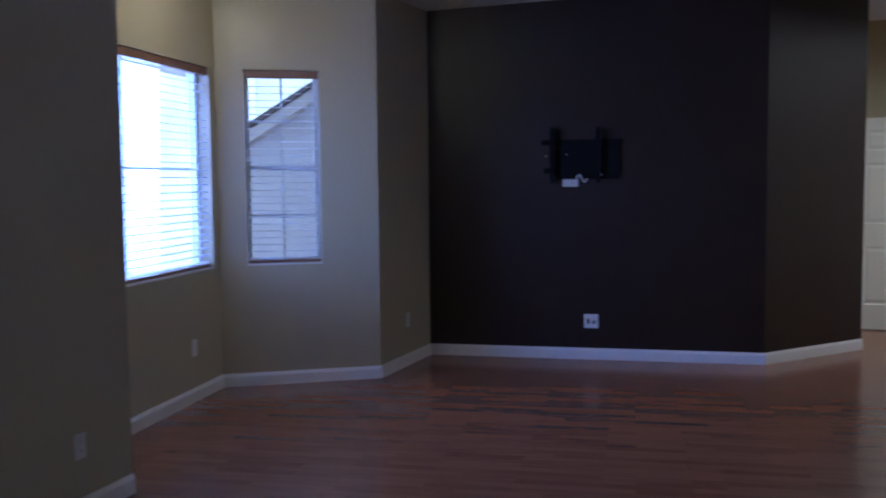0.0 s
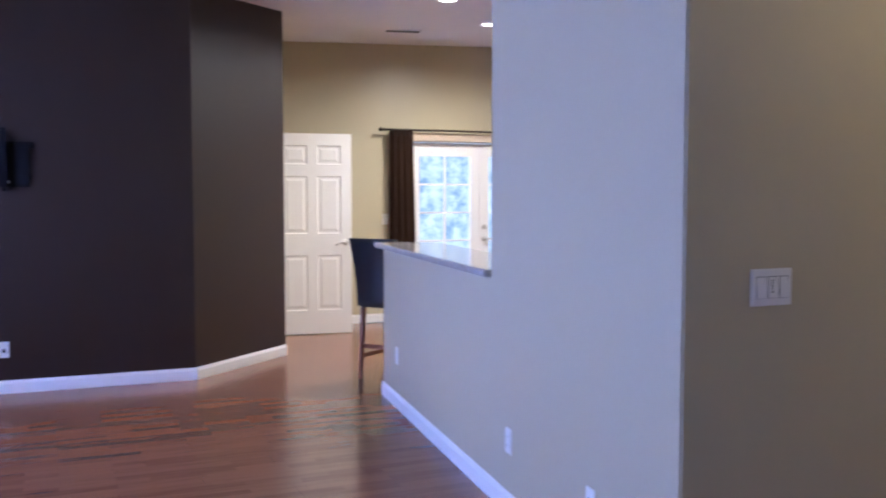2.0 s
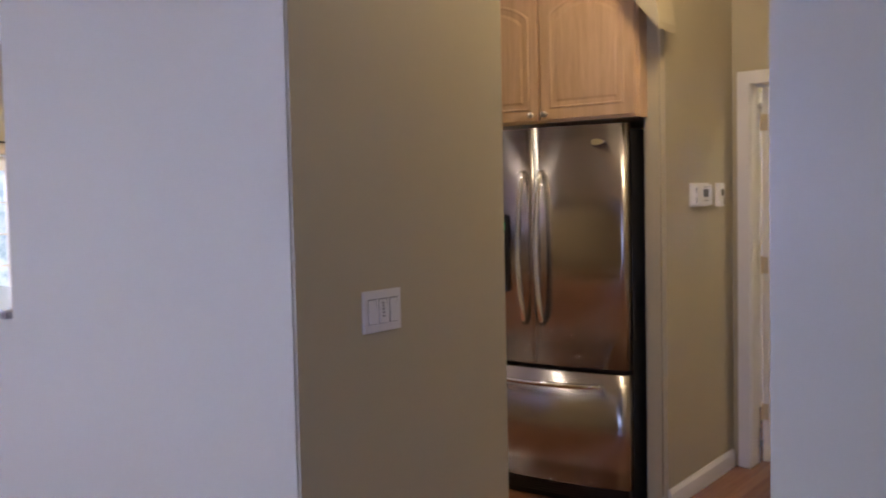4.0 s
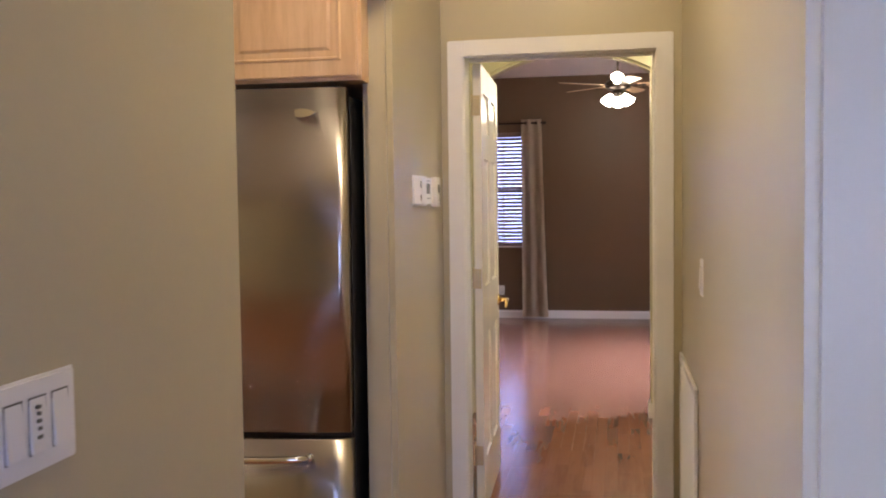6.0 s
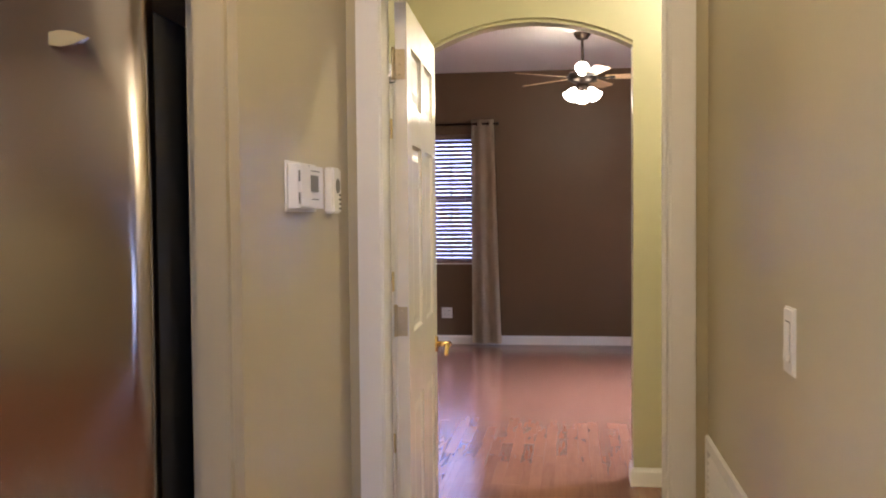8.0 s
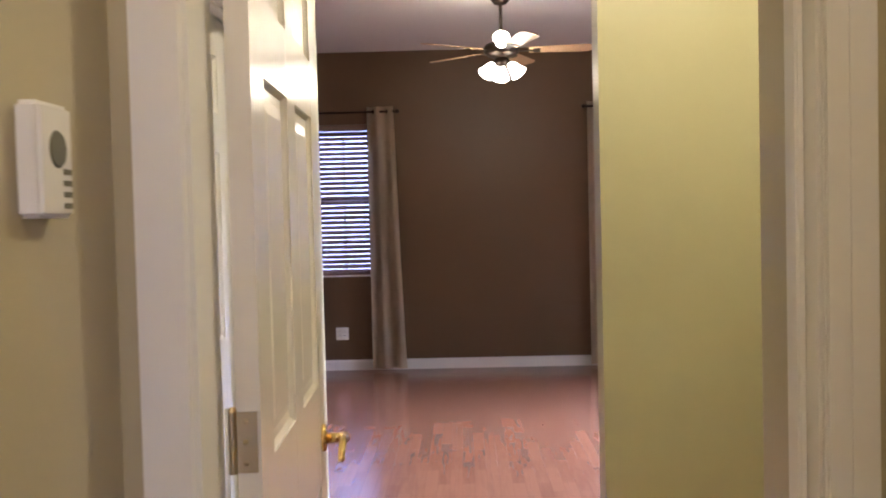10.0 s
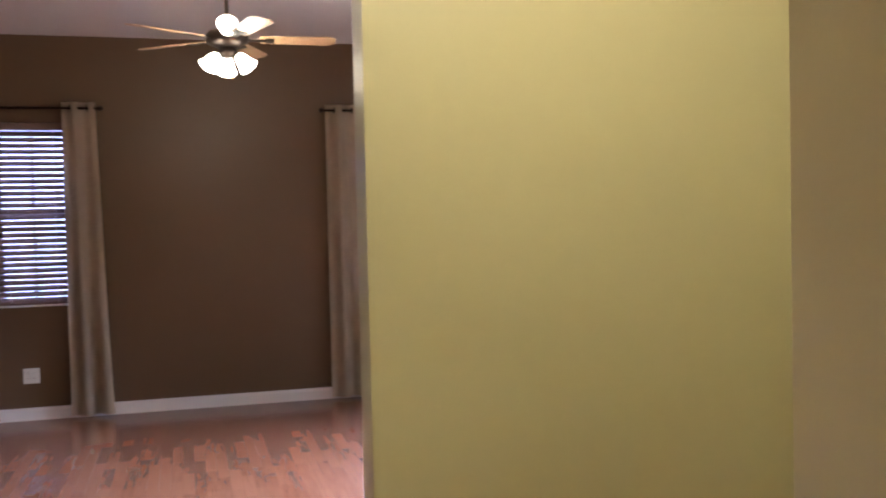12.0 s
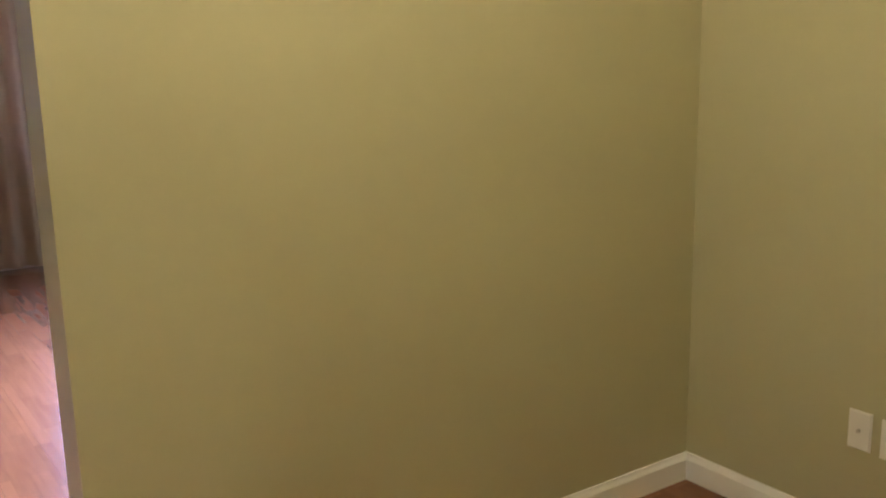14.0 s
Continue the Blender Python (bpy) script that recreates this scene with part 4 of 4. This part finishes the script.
def stool():
    """Bar stool: dark wooden legs and stretchers, padded seat, tall flared leather back."""
    d = thing("bar_stool", pose(-4.56, -2.52, 0, 0, 0, -55), "black leather bar stool with dark stained wooden legs", "stool")
    w, dp, sh = 0.42, 0.42, 0.62
    # x: side to side is along the bar line's depth; back at +x
    for x, y, lean in ((-0.17, -0.17, 0), (-0.17, 0.17, 0), (0.18, -0.17, 1), (0.18, 0.17, 1)):
        bm = B()
        r = box(bm, x - 0.019, x + 0.019, y - 0.019, y + 0.019, 0, sh - 0.06)
        for v in r:
            if v.co.z < 0.1:
                v.co.x = x + (v.co.x - x) * 0.75 + (0.045 if lean else 0)
                v.co.y = y + (v.co.y - y) * 0.75
        bevel(bm, 0.004, 2)
        part("leg", bm, DWOOD, d)
    for a, b, z in (((-0.17, -0.17), (-0.17, 0.17), 0.22), ((-0.17, -0.17), (0.20, -0.17), 0.18), ((-0.17, 0.17), (0.20, 0.17), 0.18), ((0.20, -0.17), (0.20, 0.17), 0.26)):
        bm = B()
        m, n = frame2(a, b)
        box(bm, 0.01, n - 0.01, -0.009, 0.009, z - 0.016, z + 0.016, m)
        part("stretcher", bm, DWOOD, d)
    bm = B()
    box(bm, -0.21, 0.21, -0.21, 0.21, sh - 0.06, sh + 0.03)
    bevel(bm, 0.025, 4)
    part("seat", bm, LEATHER, d, "padded black leather seat", smooth=True)
    bm = B()
    n = 10
    rows = []
    for k in range(n + 1):
        u = k / n
        z = sh - 0.05 + u * 0.53
        x = 0.165 + 0.02 * u + 0.085 * u * u
        t = 0.055 - 0.02 * u
        hw = 0.20 + 0.015 * u
        rows.append([bm.verts.new(p) for p in ((x, -hw, z), (x + t, -hw, z), (x + t, hw, z), (x, hw, z))])
    for r0, r1 in zip(rows, rows[1:]):
        for k in range(4):
            bm.faces.new((r0[k], r0[(k + 1) % 4], r1[(k + 1) % 4], r1[k]))
    bm.faces.new(rows[0])
    bm.faces.new(rows[-1])
    bevel(bm, 0.012, 3, [e for e in bm.edges if len(e.link_faces) == 2 and e.calc_face_angle(0) > 1.0])
    part("backrest", bm, LEATHER, d, "tall flared black leather back", smooth=True)
    bm = B()
    for k in range(5):
        for y in (-0.202, 0.202):
            ball(bm, (0.205 + 0.03 * k / 5 + 0.05 * (k / 5) ** 2, y, sh + 0.05 + 0.09 * k), 0.006, n=8)
    part("nail_heads", bm, NICKEL, d)


stool()


# ---- refrigerator and the cabinet over it ----
def refrigerator():
    x0, x1, yb = -1.052, -0.145, -0.98
    d = thing("refrigerator", pose(0, 0, 0), "stainless steel french-door refrigerator with a bottom freezer drawer", "refrigerator")
    bm = B()
    box(bm, x0 + 0.004, x1 - 0.004, yb + 0.002, -0.22, 0.06, 1.775)
    bevel(bm, 0.006, 2)
    part("cabinet_body", bm, BLACK, d, "black sides and top of the cabinet")
    bm = B()
    box(bm, x0 + 0.01, x1 - 0.01, yb - 0.03, -0.3, 0.0, 0.10)
    for k in range(6):
        box(bm, x0 + 0.03, x1 - 0.03, yb - 0.034, yb - 0.029, 0.022 + 0.012 * k, 0.028 + 0.012 * k)
    part("kick_grille", bm, BLACK, d)

    def bowed(a, b, z0, z1, bulge):
        bm = B()
        n = 14
        rows = []
        for k in range(n + 1):
            x = a + (b - a) * k / n
            u = (x - (x0 + x1) / 2) / ((x1 - x0) / 2)
            y = yb - 0.045 - bulge * (1 - u * u)
            rows.append([bm.verts.new(p) for p in ((x, y, z0), (x, y, z1), (x, yb, z1), (x, yb, z0))])
        for r0, r1 in zip(rows, rows[1:]):
            for k in range(4):
                bm.faces.new((r0[k], r1[k], r1[(k + 1) % 4], r0[(k + 1) % 4]))
        bm.faces.new(rows[0])
        bm.faces.new(rows[-1])
        bevel(bm, 0.006, 3, [e for e in bm.edges if len(e.link_faces) == 2 and e.calc_face_angle(0) > 1.0])
        return bm

    gap = -0.606
    left = part("door", bowed(x0, gap - 0.003, 0.665, 1.795, 0.045), STEEL, d, "left stainless door", smooth=True)
    right = part("door", bowed(gap + 0.003, x1, 0.665, 1.795, 0.045), STEEL, d, "right stainless door", smooth=True)
    drawer = part("freezer_drawer", bowed(x0, x1, 0.105, 0.640, 0.045), STEEL, d, "stainless freezer drawer", smooth=True)

    def front(x):
        u = (x - (x0 + x1) / 2) / ((x1 - x0) / 2)
        return yb - 0.045 - 0.045 * (1 - u * u)

    for x, owner in ((-0.662, left), (-0.563, right)):
        bm = B()
        n = 18
        pts = []
        for k in range(n + 1):
            u = k / n
            z = 0.86 + u * 0.73
            pts.append(Vector((x, front(x) - 0.012 - 0.052 * math.sin(math.pi * min(1, max(0, u))) ** 0.7, z)))
        tube(bm, pts, [0.016 - 0.003 * math.sin(math.pi * k / n) for k in range(n + 1)], 16)
        for z in (0.865, 1.585):
            cyl(bm, (x, front(x) + 0.002, z), (x, front(x) - 0.02, z), 0.015, 0.013, 14)
        part("handle", bm, CHROME, owner, "bowed bright steel handle", smooth=True)
    bm = B()
    n = 16
    pts = [Vector((-0.92 + 0.64 * k / n, front(-0.92 + 0.64 * k / n) - 0.018 - 0.035 * math.sin(math.pi * k / n) ** 0.5, 0.583)) for k in range(n + 1)]
    tube(bm, pts, 0.012, 14)
    for x in (-0.92, -0.28):
        cyl(bm, (x, front(x) + 0.002, 0.583), (x, front(x) - 0.022, 0.583), 0.013, 0.012, 12)
    part("handle", bm, CHROME, drawer, "bowed bright steel drawer handle", smooth=True)
    bm = B()
    box(bm, -0.905, -0.745, front(-0.80) - 0.014, front(-0.9) + 0.02, 1.0, 1.39)
    bevel(bm, 0.012, 3)
    disp = part("dispenser", bm, BLACK, left, "black water and ice dispenser")
    bm = B()
    for k in range(3):
        for j in range(2):
            box(bm, -0.882 + 0.05 * k, -0.872 + 0.05 * k, front(-0.80) - 0.0155, front(-0.80) - 0.0135, 1.335 - 0.02 * j, 1.341 - 0.02 * j)
    part("indicator", bm, GREENLED, d, "small green panel lights")
    bm = B()
    y = front(-0.285)
    v = [bm.verts.new((-0.285 + a * 0.052, y - 0.003, 1.714 + b * 0.015)) for a, b in ((-1, 0), (-0.45, 0.75), (0, 1), (0.45, 0.75), (1, 0), (0.45, -0.75), (0, -1), (-0.45, -0.75))]
    f0 = bm.faces.new(v)
    e = bmesh.ops.extrude_face_region(bm, geom=[f0])
    for q in e["geom"]:
        if isinstance(q, bmesh.types.BMVert):
            q.co.y += 0.008
            q.co.x = -0.285 + (q.co.x + 0.285) * 1.1
    part("badge", bm, CHROME, right, "bright almond-shaped badge")


refrigerator()


def cabinet():
    """Upper cabinet with two doors, each with an arched raised panel, under a crown moulding."""
    x0, x1, yf, z0, z1 = -1.10, -0.098, -0.985, 1.822, 2.44
    d = thing("upper_cabinet", pose(0, 0, 0), "honey maple upper cabinet with arched raised-panel doors", "cabinet")
    bm = B()
    box(bm, x0, x1, yf, -0.17, z0, z1 + 0.09)
    part("cabinet_body", bm, MAPLE, d)
    for a, b, kx in ((x0 + 0.012, -0.612, -0.645), (-0.604, x1 - 0.012, -0.572)):
        lo, hi, t = z0 + 0.012, z1 + 0.02, 0.02
        bm = B()
        box(bm, a, b, yf - t, yf - 0.0005, lo, hi)
        bevel(bm, 0.004, 2)
        dr = part("door", bm, MAPLE, d)
        s = 0.058
        xa, xb = a + s, b - s
        outline = [(xa, lo + s), (xb, lo + s), (xb, hi - s - 0.075)]
        nseg = 14
        for k in range(1, nseg):
            u = k / nseg
            outline.append((xb + (xa - xb) * u, hi - s - 0.075 + 0.075 * math.sin(math.pi * u) ** 0.8))
        outline.append((xa, hi - s - 0.075))
        cx, cz = (xa + xb) / 2, (lo + hi) / 2 - 0.02

        def ring(bm, k, y):
            return [bm.verts.new((cx + (px - cx) * (1 - k / (xb - xa) * 2), y, cz + (pz - cz) * (1 - k / (hi - lo - 2 * s) * 2))) for px, pz in outline]
        bm = B()
        rings = [ring(bm, -0.006, yf - t - 0.0005), ring(bm, -0.002, yf - t - 0.004), ring(bm, 0.004, yf - t - 0.0045), ring(bm, 0.010, yf - t + 0.004), ring(bm, 0.018, yf - t + 0.004), ring(bm, 0.040, yf - t - 0.004)]
        nn = len(outline)
        for r0, r1 in zip(rings, rings[1:]):
            for k in range(nn):
                bm.faces.new((r0[k], r0[(k + 1) % nn], r1[(k + 1) % nn], r1[k]))
        bm.faces.new(rings[-1])
        part("raised_panel", bm, MAPLE, dr)
        bm = B()
        lathe(bm, [(0.0, 0.0), (0.008, 0.0), (0.006, 0.010), (0.014, 0.018), (0.0155, 0.024), (0.010, 0.030), (0.0, 0.031)], n=18,
              m=Matrix.Translation((kx, yf - t, lo + 0.028)) @ Matrix.Rotation(radians(90), 4, "X"))
        part("knob", bm, NICKEL, dr, "round nickel knob", smooth=True)
    bm = B()
    prof = [(0, 0), (0.014, 0), (0.02, 0.02), (0.05, 0.06), (0.06, 0.085), (0, 0.085)]
    ends = [[bm.verts.new((x, yf - 0.02 - a, z1 + 0.03 + b)) for a, b in prof] for x in (x0, x1 + 0.06)]
    k = len(prof)
    for i in range(k):
        bm.faces.new((ends[0][i], ends[0][(i + 1) % k], ends[1][(i + 1) % k], ends[1][i]))
    bm.faces.new(ends[0])
    bm.faces.new(ends[1])
    part("crown_moulding", bm, MAPLE, d)


cabinet()


bm = B()
prof = [(-0.108, 2.36), (0.04, 2.185), (0.045, 2.215), (0.0, 2.50), (-0.108, 2.50)]
ends = [[bm.verts.new((a, y, b)) for a, b in prof] for y in (-1.09, -0.905)]
for i in range(5):
    bm.faces.new((ends[0][i], ends[0][(i + 1) % 5], ends[1][(i + 1) % 5], ends[1][i]))
bm.faces.new(ends[0])
bm.faces.new(ends[1])
solid("trim_soffit", bm, TAN, "tan painted drywall corner above the refrigerator", "trim", "structure")


# ---- curtains ----
def curtain(name, m, w_top, w_bot, h, folds, amp, material, label, group, rings=True):
    """A hanging panel with soft folds: x along the rod from the left edge, z from the hem up."""
    d = thing(name, m, label, "curtain", group)
    bm = B()
    nu, nv = folds * 10, 16
    rnd = random.Random(len(label) * 7 + folds)
    ph = [rnd.uniform(-0.5, 0.5) for _ in range(folds + 1)]
    grid = []
    for j in range(nv + 1):
        v = j / nv
        w = w_bot + (w_top - w_bot) * v ** 0.8
        row = []
        for i in range(nu + 1):
            u = i / nu
            f = u * folds
            k = min(folds, int(f))
            sway = ph[k] * (1 - v)
            y = amp * math.sin(2 * math.pi * f + 0.5 * sway) * (0.75 + 0.35 * math.sin(3 * v + k)) * (1 if v < 0.97 else 0.9)
            row.append(bm.verts.new((u * w + 0.006 * sway, y, v * h)))
        grid.append(row)
    for r0, r1 in zip(grid, grid[1:]):
        for i in range(nu):
            bm.faces.new((r0[i], r0[i + 1], r1[i + 1], r1[i]))
    bmesh.ops.solidify(bm, geom=list(bm.faces), thickness=0.003)
    part("cloth", bm, material, d, smooth=True)
    if rings:
        for k in range(folds):
            bm = B()
            x = (k + 0.5) / folds * w_top
            n = 14
            ro, ri = 0.024, 0.017
            c = Vector((x, -amp * 0.2, h - 0.045))
            rs = []
            for q in range(n):
                a = 2 * math.pi * q / n
                rs.append([bm.verts.new(c + Vector((sx, r * math.cos(a), r * math.sin(a)))) for r in (ro, ri) for sx in (-0.004, 0.004)])
            for q in range(n):
                a, b = rs[q], rs[(q + 1) % n]
                for i, j in ((0, 1), (1, 3), (3, 2), (2, 0)):
                    bm.faces.new((a[i], a[j], b[j], b[i]))
            part("grommet", bm, BRONZE, d)
    return d


def rod(name, a, b, r, label, group):
    d = thing(name, pose(*a), label, "curtain rod", group)
    v = Vector(b) - Vector(a)
    bm = B()
    cyl(bm, (0, 0, 0), v, r, n=14)
    part("pole", bm, BRONZE, d)
    n = v.normalized()
    for c, s in ((Vector((0, 0, 0)), -1), (v, 1)):
        bm = B()
        ball(bm, c + n * s * r * 1.6, r * 1.9, n=14)
        cyl(bm, c, c + n * s * r, r * 1.4, n=12)
        part("finial", bm, BRONZE, d, smooth=True)
    side = Vector((-n.y, n.x, 0))
    for u in (0.08, 0.92):
        bm = B()
        c = v * u
        cyl(bm, c, c + side * 0.088, 0.006, n=8)
        cyl(bm, c + side * 0.084, c + side * 0.090, 0.022, n=14)
        part("bracket", bm, BRONZE, d)
    return d


ZR = 2.35
rod("curtain_rod", (-1.10, 7.21, ZR), (-0.165, 7.21, ZR), 0.010, "dark bronze curtain rod over the bedroom window", "bedroom curtain rods")
rod("curtain_rod", (1.54, 7.21, ZR), (2.80, 7.21, ZR), 0.010, "dark bronze curtain rod over the bedroom window", "bedroom curtain rods")
for x, wt, wb, f in ((-1.10, 0.15, 0.17, 2), (-0.425, 0.24, 0.31, 2), (1.555, 0.29, 0.30, 2), (2.50, 0.27, 0.3, 2)):
    curtain("curtain", pose(x, 7.21, 0.025), wt, wb, ZR + 0.045 - 0.025, f, 0.036, CURT, "taupe cloth curtain panel hanging from bronze rings", "bedroom curtains")
mk = Matrix.Translation((-7.40, -1.60, 0)) @ Matrix.Rotation(radians(90), 4, "Z")
rod("curtain_rod", (-7.40, -1.62, 2.14), (-7.40, 0.60, 2.14), 0.012, "bronze curtain rod above the french doors", "kitchen curtain rod")
curtain("curtain", mk @ Matrix.Translation((0.06, 0, 0.03)), 0.28, 0.34, 2.11, 4, 0.03, CURTDK, "dark brown curtain drawn aside of the french doors", "kitchen curtains")
bm = B()
box(bm, 0, 1.85, -0.05, -0.004, 2.025, 2.115, Matrix.Translation((-7.5, -1.29, 0)) @ Matrix.Rotation(radians(90), 4, "Z"))
bevel(bm, 0.004, 2)
solid("shade_valance", bm, CURT, "beige folded shade over the white french doors", "shade")


# ---- ceiling fan ----
def fan():
    cx, cy, zc = 0.715, 5.30, 2.905
    d = thing("ceiling_fan", pose(cx, cy, zc), "bronze five-blade ceiling fan with lit glass shades", "ceiling fan")
    bm = B()
    lathe(bm, [(0.0, 0.0), (0.072, 0.0), (0.072, -0.02), (0.045, -0.055), (0.016, -0.065), (0.0, -0.065)], n=28)
    part("canopy", bm, BRONZE, d, smooth=True)
    bm = B()
    cyl(bm, (0, 0, -0.06), (0, 0, -0.315), 0.012, n=14)
    part("downrod", bm, BRONZE, d)
    bm = B()
    lathe(bm, [(0.0, -0.305), (0.05, -0.310), (0.105, -0.330), (0.125, -0.355), (0.12, -0.395), (0.085, -0.415), (0.06, -0.425), (0.0, -0.425)], n=32)
    part("motor", bm, BRONZE, d, smooth=True)
    for k in range(5):
        a = radians(-3 + 72 * k)
        m = Matrix.Rotation(a, 4, "Z") @ Matrix.Translation((0, 0, -0.375)) @ Matrix.Rotation(radians(-10), 4, "X")
        bm = B()
        n = 12
        up, dn = [], []
        for j in range(n + 1):
            u = j / n
            x = 0.19 + 0.44 * u
            hw = 0.050 + 0.020 * u
            if u > 0.9:
                hw *= math.sqrt(max(0.1, 1 - ((u - 0.9) / 0.1) ** 2 * 0.75))
            up.append([bm.verts.new(m @ Vector((x, s * hw, 0.003))) for s in (-1, 1)])
            dn.append([bm.verts.new(m @ Vector((x, s * hw, -0.003))) for s in (-1, 1)])
        for j in range(n):
            bm.faces.new((up[j][0], up[j][1], up[j + 1][1], up[j + 1][0]))
            bm.faces.new((dn[j][0], dn[j + 1][0], dn[j + 1][1], dn[j][1]))
            for s in (0, 1):
                bm.faces.new((up[j][s], up[j + 1][s], dn[j + 1][s], dn[j][s]))
        bm.faces.new((up[0][0], up[0][1], dn[0][1], dn[0][0]))
        bm.faces.new((up[n][0], up[n][1], dn[n][1], dn[n][0]))
        bl = part("blade", bm, MAPLE, d, "honey wood fan blade")
        bm = B()
        box(bm, 0.09, 0.26, -0.016, 0.016, -0.008, -0.003, m)
        box(bm, 0.22, 0.27, -0.035, 0.035, -0.008, -0.003, m)
        part("blade_iron", bm, BRONZE, bl)
    bm = B()
    lathe(bm, [(0.0, -0.420), (0.05, -0.425), (0.055, -0.455), (0.035, -0.480), (0.0, -0.485)], n=24)
    part("light_hub", bm, BRONZE, d, smooth=True)
    for ang, tilt in ((-150, 40), (-30, 40), (90, 40), (-92, 118)):
        a = radians(ang)
        out = Vector((math.cos(a), math.sin(a), 0))
        ax = (out * math.sin(radians(tilt)) + Vector((0, 0, -math.cos(radians(tilt))))).normalized()
        base = Vector((0, 0, -0.455)) + out * (0.055 if tilt < 90 else 0.06) + (Vector((0, 0, 0.085)) if tilt > 90 else Vector())
        bm = B()
        q = Matrix.Translation(base) @ ax.to_track_quat("Z", "Y").to_matrix().to_4x4()
        lathe(bm, [(0.016, 0.02), (0.027, 0.03), (0.038, 0.06), (0.048, 0.10), (0.058, 0.118), (0.055, 0.118), (0.044, 0.098), (0.033, 0.06), (0.016, 0.03)], n=24, m=q)
        sh = part("shade", bm, SHADE, d, "glowing frosted glass tulip shade", smooth=True)
        bm = B()
        cyl(bm, base, base + ax * 0.03, 0.014, 0.02, 12)
        part("shade_holder", bm, BRONZE, sh)
    bm = B()
    cyl(bm, (0.02, -0.03, -0.47), (0.02, -0.03, -0.60), 0.0012, n=6)
    ball(bm, (0.02, -0.03, -0.605), 0.006, n=8)
    part("pull_chain", bm, BRASS, d)


fan()


# ---- ceiling fittings of the great room ----
for cx, cy in CANS:
    d = thing("recessed_light", pose(cx, cy, ceil_z(cy)), "round recessed ceiling light, lit", "ceiling light", "kitchen ceiling lights")
    bm = B()
    lathe(bm, [(0.095, -0.001), (0.095, -0.008), (0.075, -0.010), (0.070, -0.002)], n=32)
    part("trim_ring", bm, PLATE, d, smooth=True)
    bm = B()
    lathe(bm, [(0.0, -0.004), (0.071, -0.004)], n=32)
    part("lens", bm, CANLENS, d, "glowing round lens")
d = thing("ceiling_vent", pose(-6.6, -1.68, ceil_z(-1.68) - 0.001, 0, 0, 78), "white louvred supply vent in the ceiling", "vent")
for a in ((-0.19, 0.19, -0.085, -0.065), (-0.19, 0.19, 0.065, 0.085), (-0.19, -0.17, -0.065, 0.065), (0.17, 0.19, -0.065, 0.065)):
    board("frame", d, a[0], a[1], a[2], a[3], -0.009, 0.0, PLATE)
bm = B()
box(bm, -0.17, 0.17, -0.065, 0.065, -0.002, -0.001)
part("backing", bm, BLACK, d)
for k in range(6):
    board("louvre", d, -0.17, 0.17, -0.058 + 0.021 * k, -0.048 + 0.021 * k, -0.008, -0.003, GREYPL, round_by=0.001)

# ---- floor boards ----
BW, BL = 0.195, 1.215
bm = B()
box(bm, 0.0004, BW - 0.0004, 0.0006, BL - 0.0006, -0.012, 0.0)
plank_mesh = bpy.data.meshes.new("plank")
bm.to_mesh(plank_mesh)
bm.free()
plank_mesh.materials.append(LAM)
rest_v, rest_f = [], []
count = 0
ix = 0
x = -7.45
while x < 5.75:
    y = -10.0 - (ix % 3) * BL / 3
    while y < 7.30:
        inside = not (y > 0.95 and (x < -3.4 or x > 4.1)) and not (-2.7 < y < 1.4 and x > 3.0)
        near = (-0.3 < x < 1.0 and -3.6 < y < 6.5) or (-4.9 < x < 0.6 and -6.6 < y < -3.1) or (-0.9 < x < 2.0 and 2.1 < y < 5.6)
        if inside and near and count < 300:
            ob = new("plank", plank_mesh)
            ob.location = (x, y, 0)
            ob.parent = floor
            count += 1
        elif inside:
            k = len(rest_v)
            for dz in (-0.012, 0.0):
                for a, b in ((0.0004, 0.0006), (BW - 0.0004, 0.0006), (BW - 0.0004, BL - 0.0006), (0.0004, BL - 0.0006)):
                    rest_v.append((x + a, y + b, dz))
            rest_f += [(k + 4, k + 5, k + 6, k + 7), (k, k + 1, k + 5, k + 4), (k + 1, k + 2, k + 6, k + 5), (k + 2, k + 3, k + 7, k + 6), (k + 3, k, k + 4, k + 7)]
        y += BL
    x += BW
    ix += 1
me = bpy.data.meshes.new("planks")
me.from_pydata(rest_v, [], rest_f)
me.materials.append(LAM)
ob = tagged(new("planks", me), "cherry laminate boards farther off", kind="stuff")
ob.parent = floor
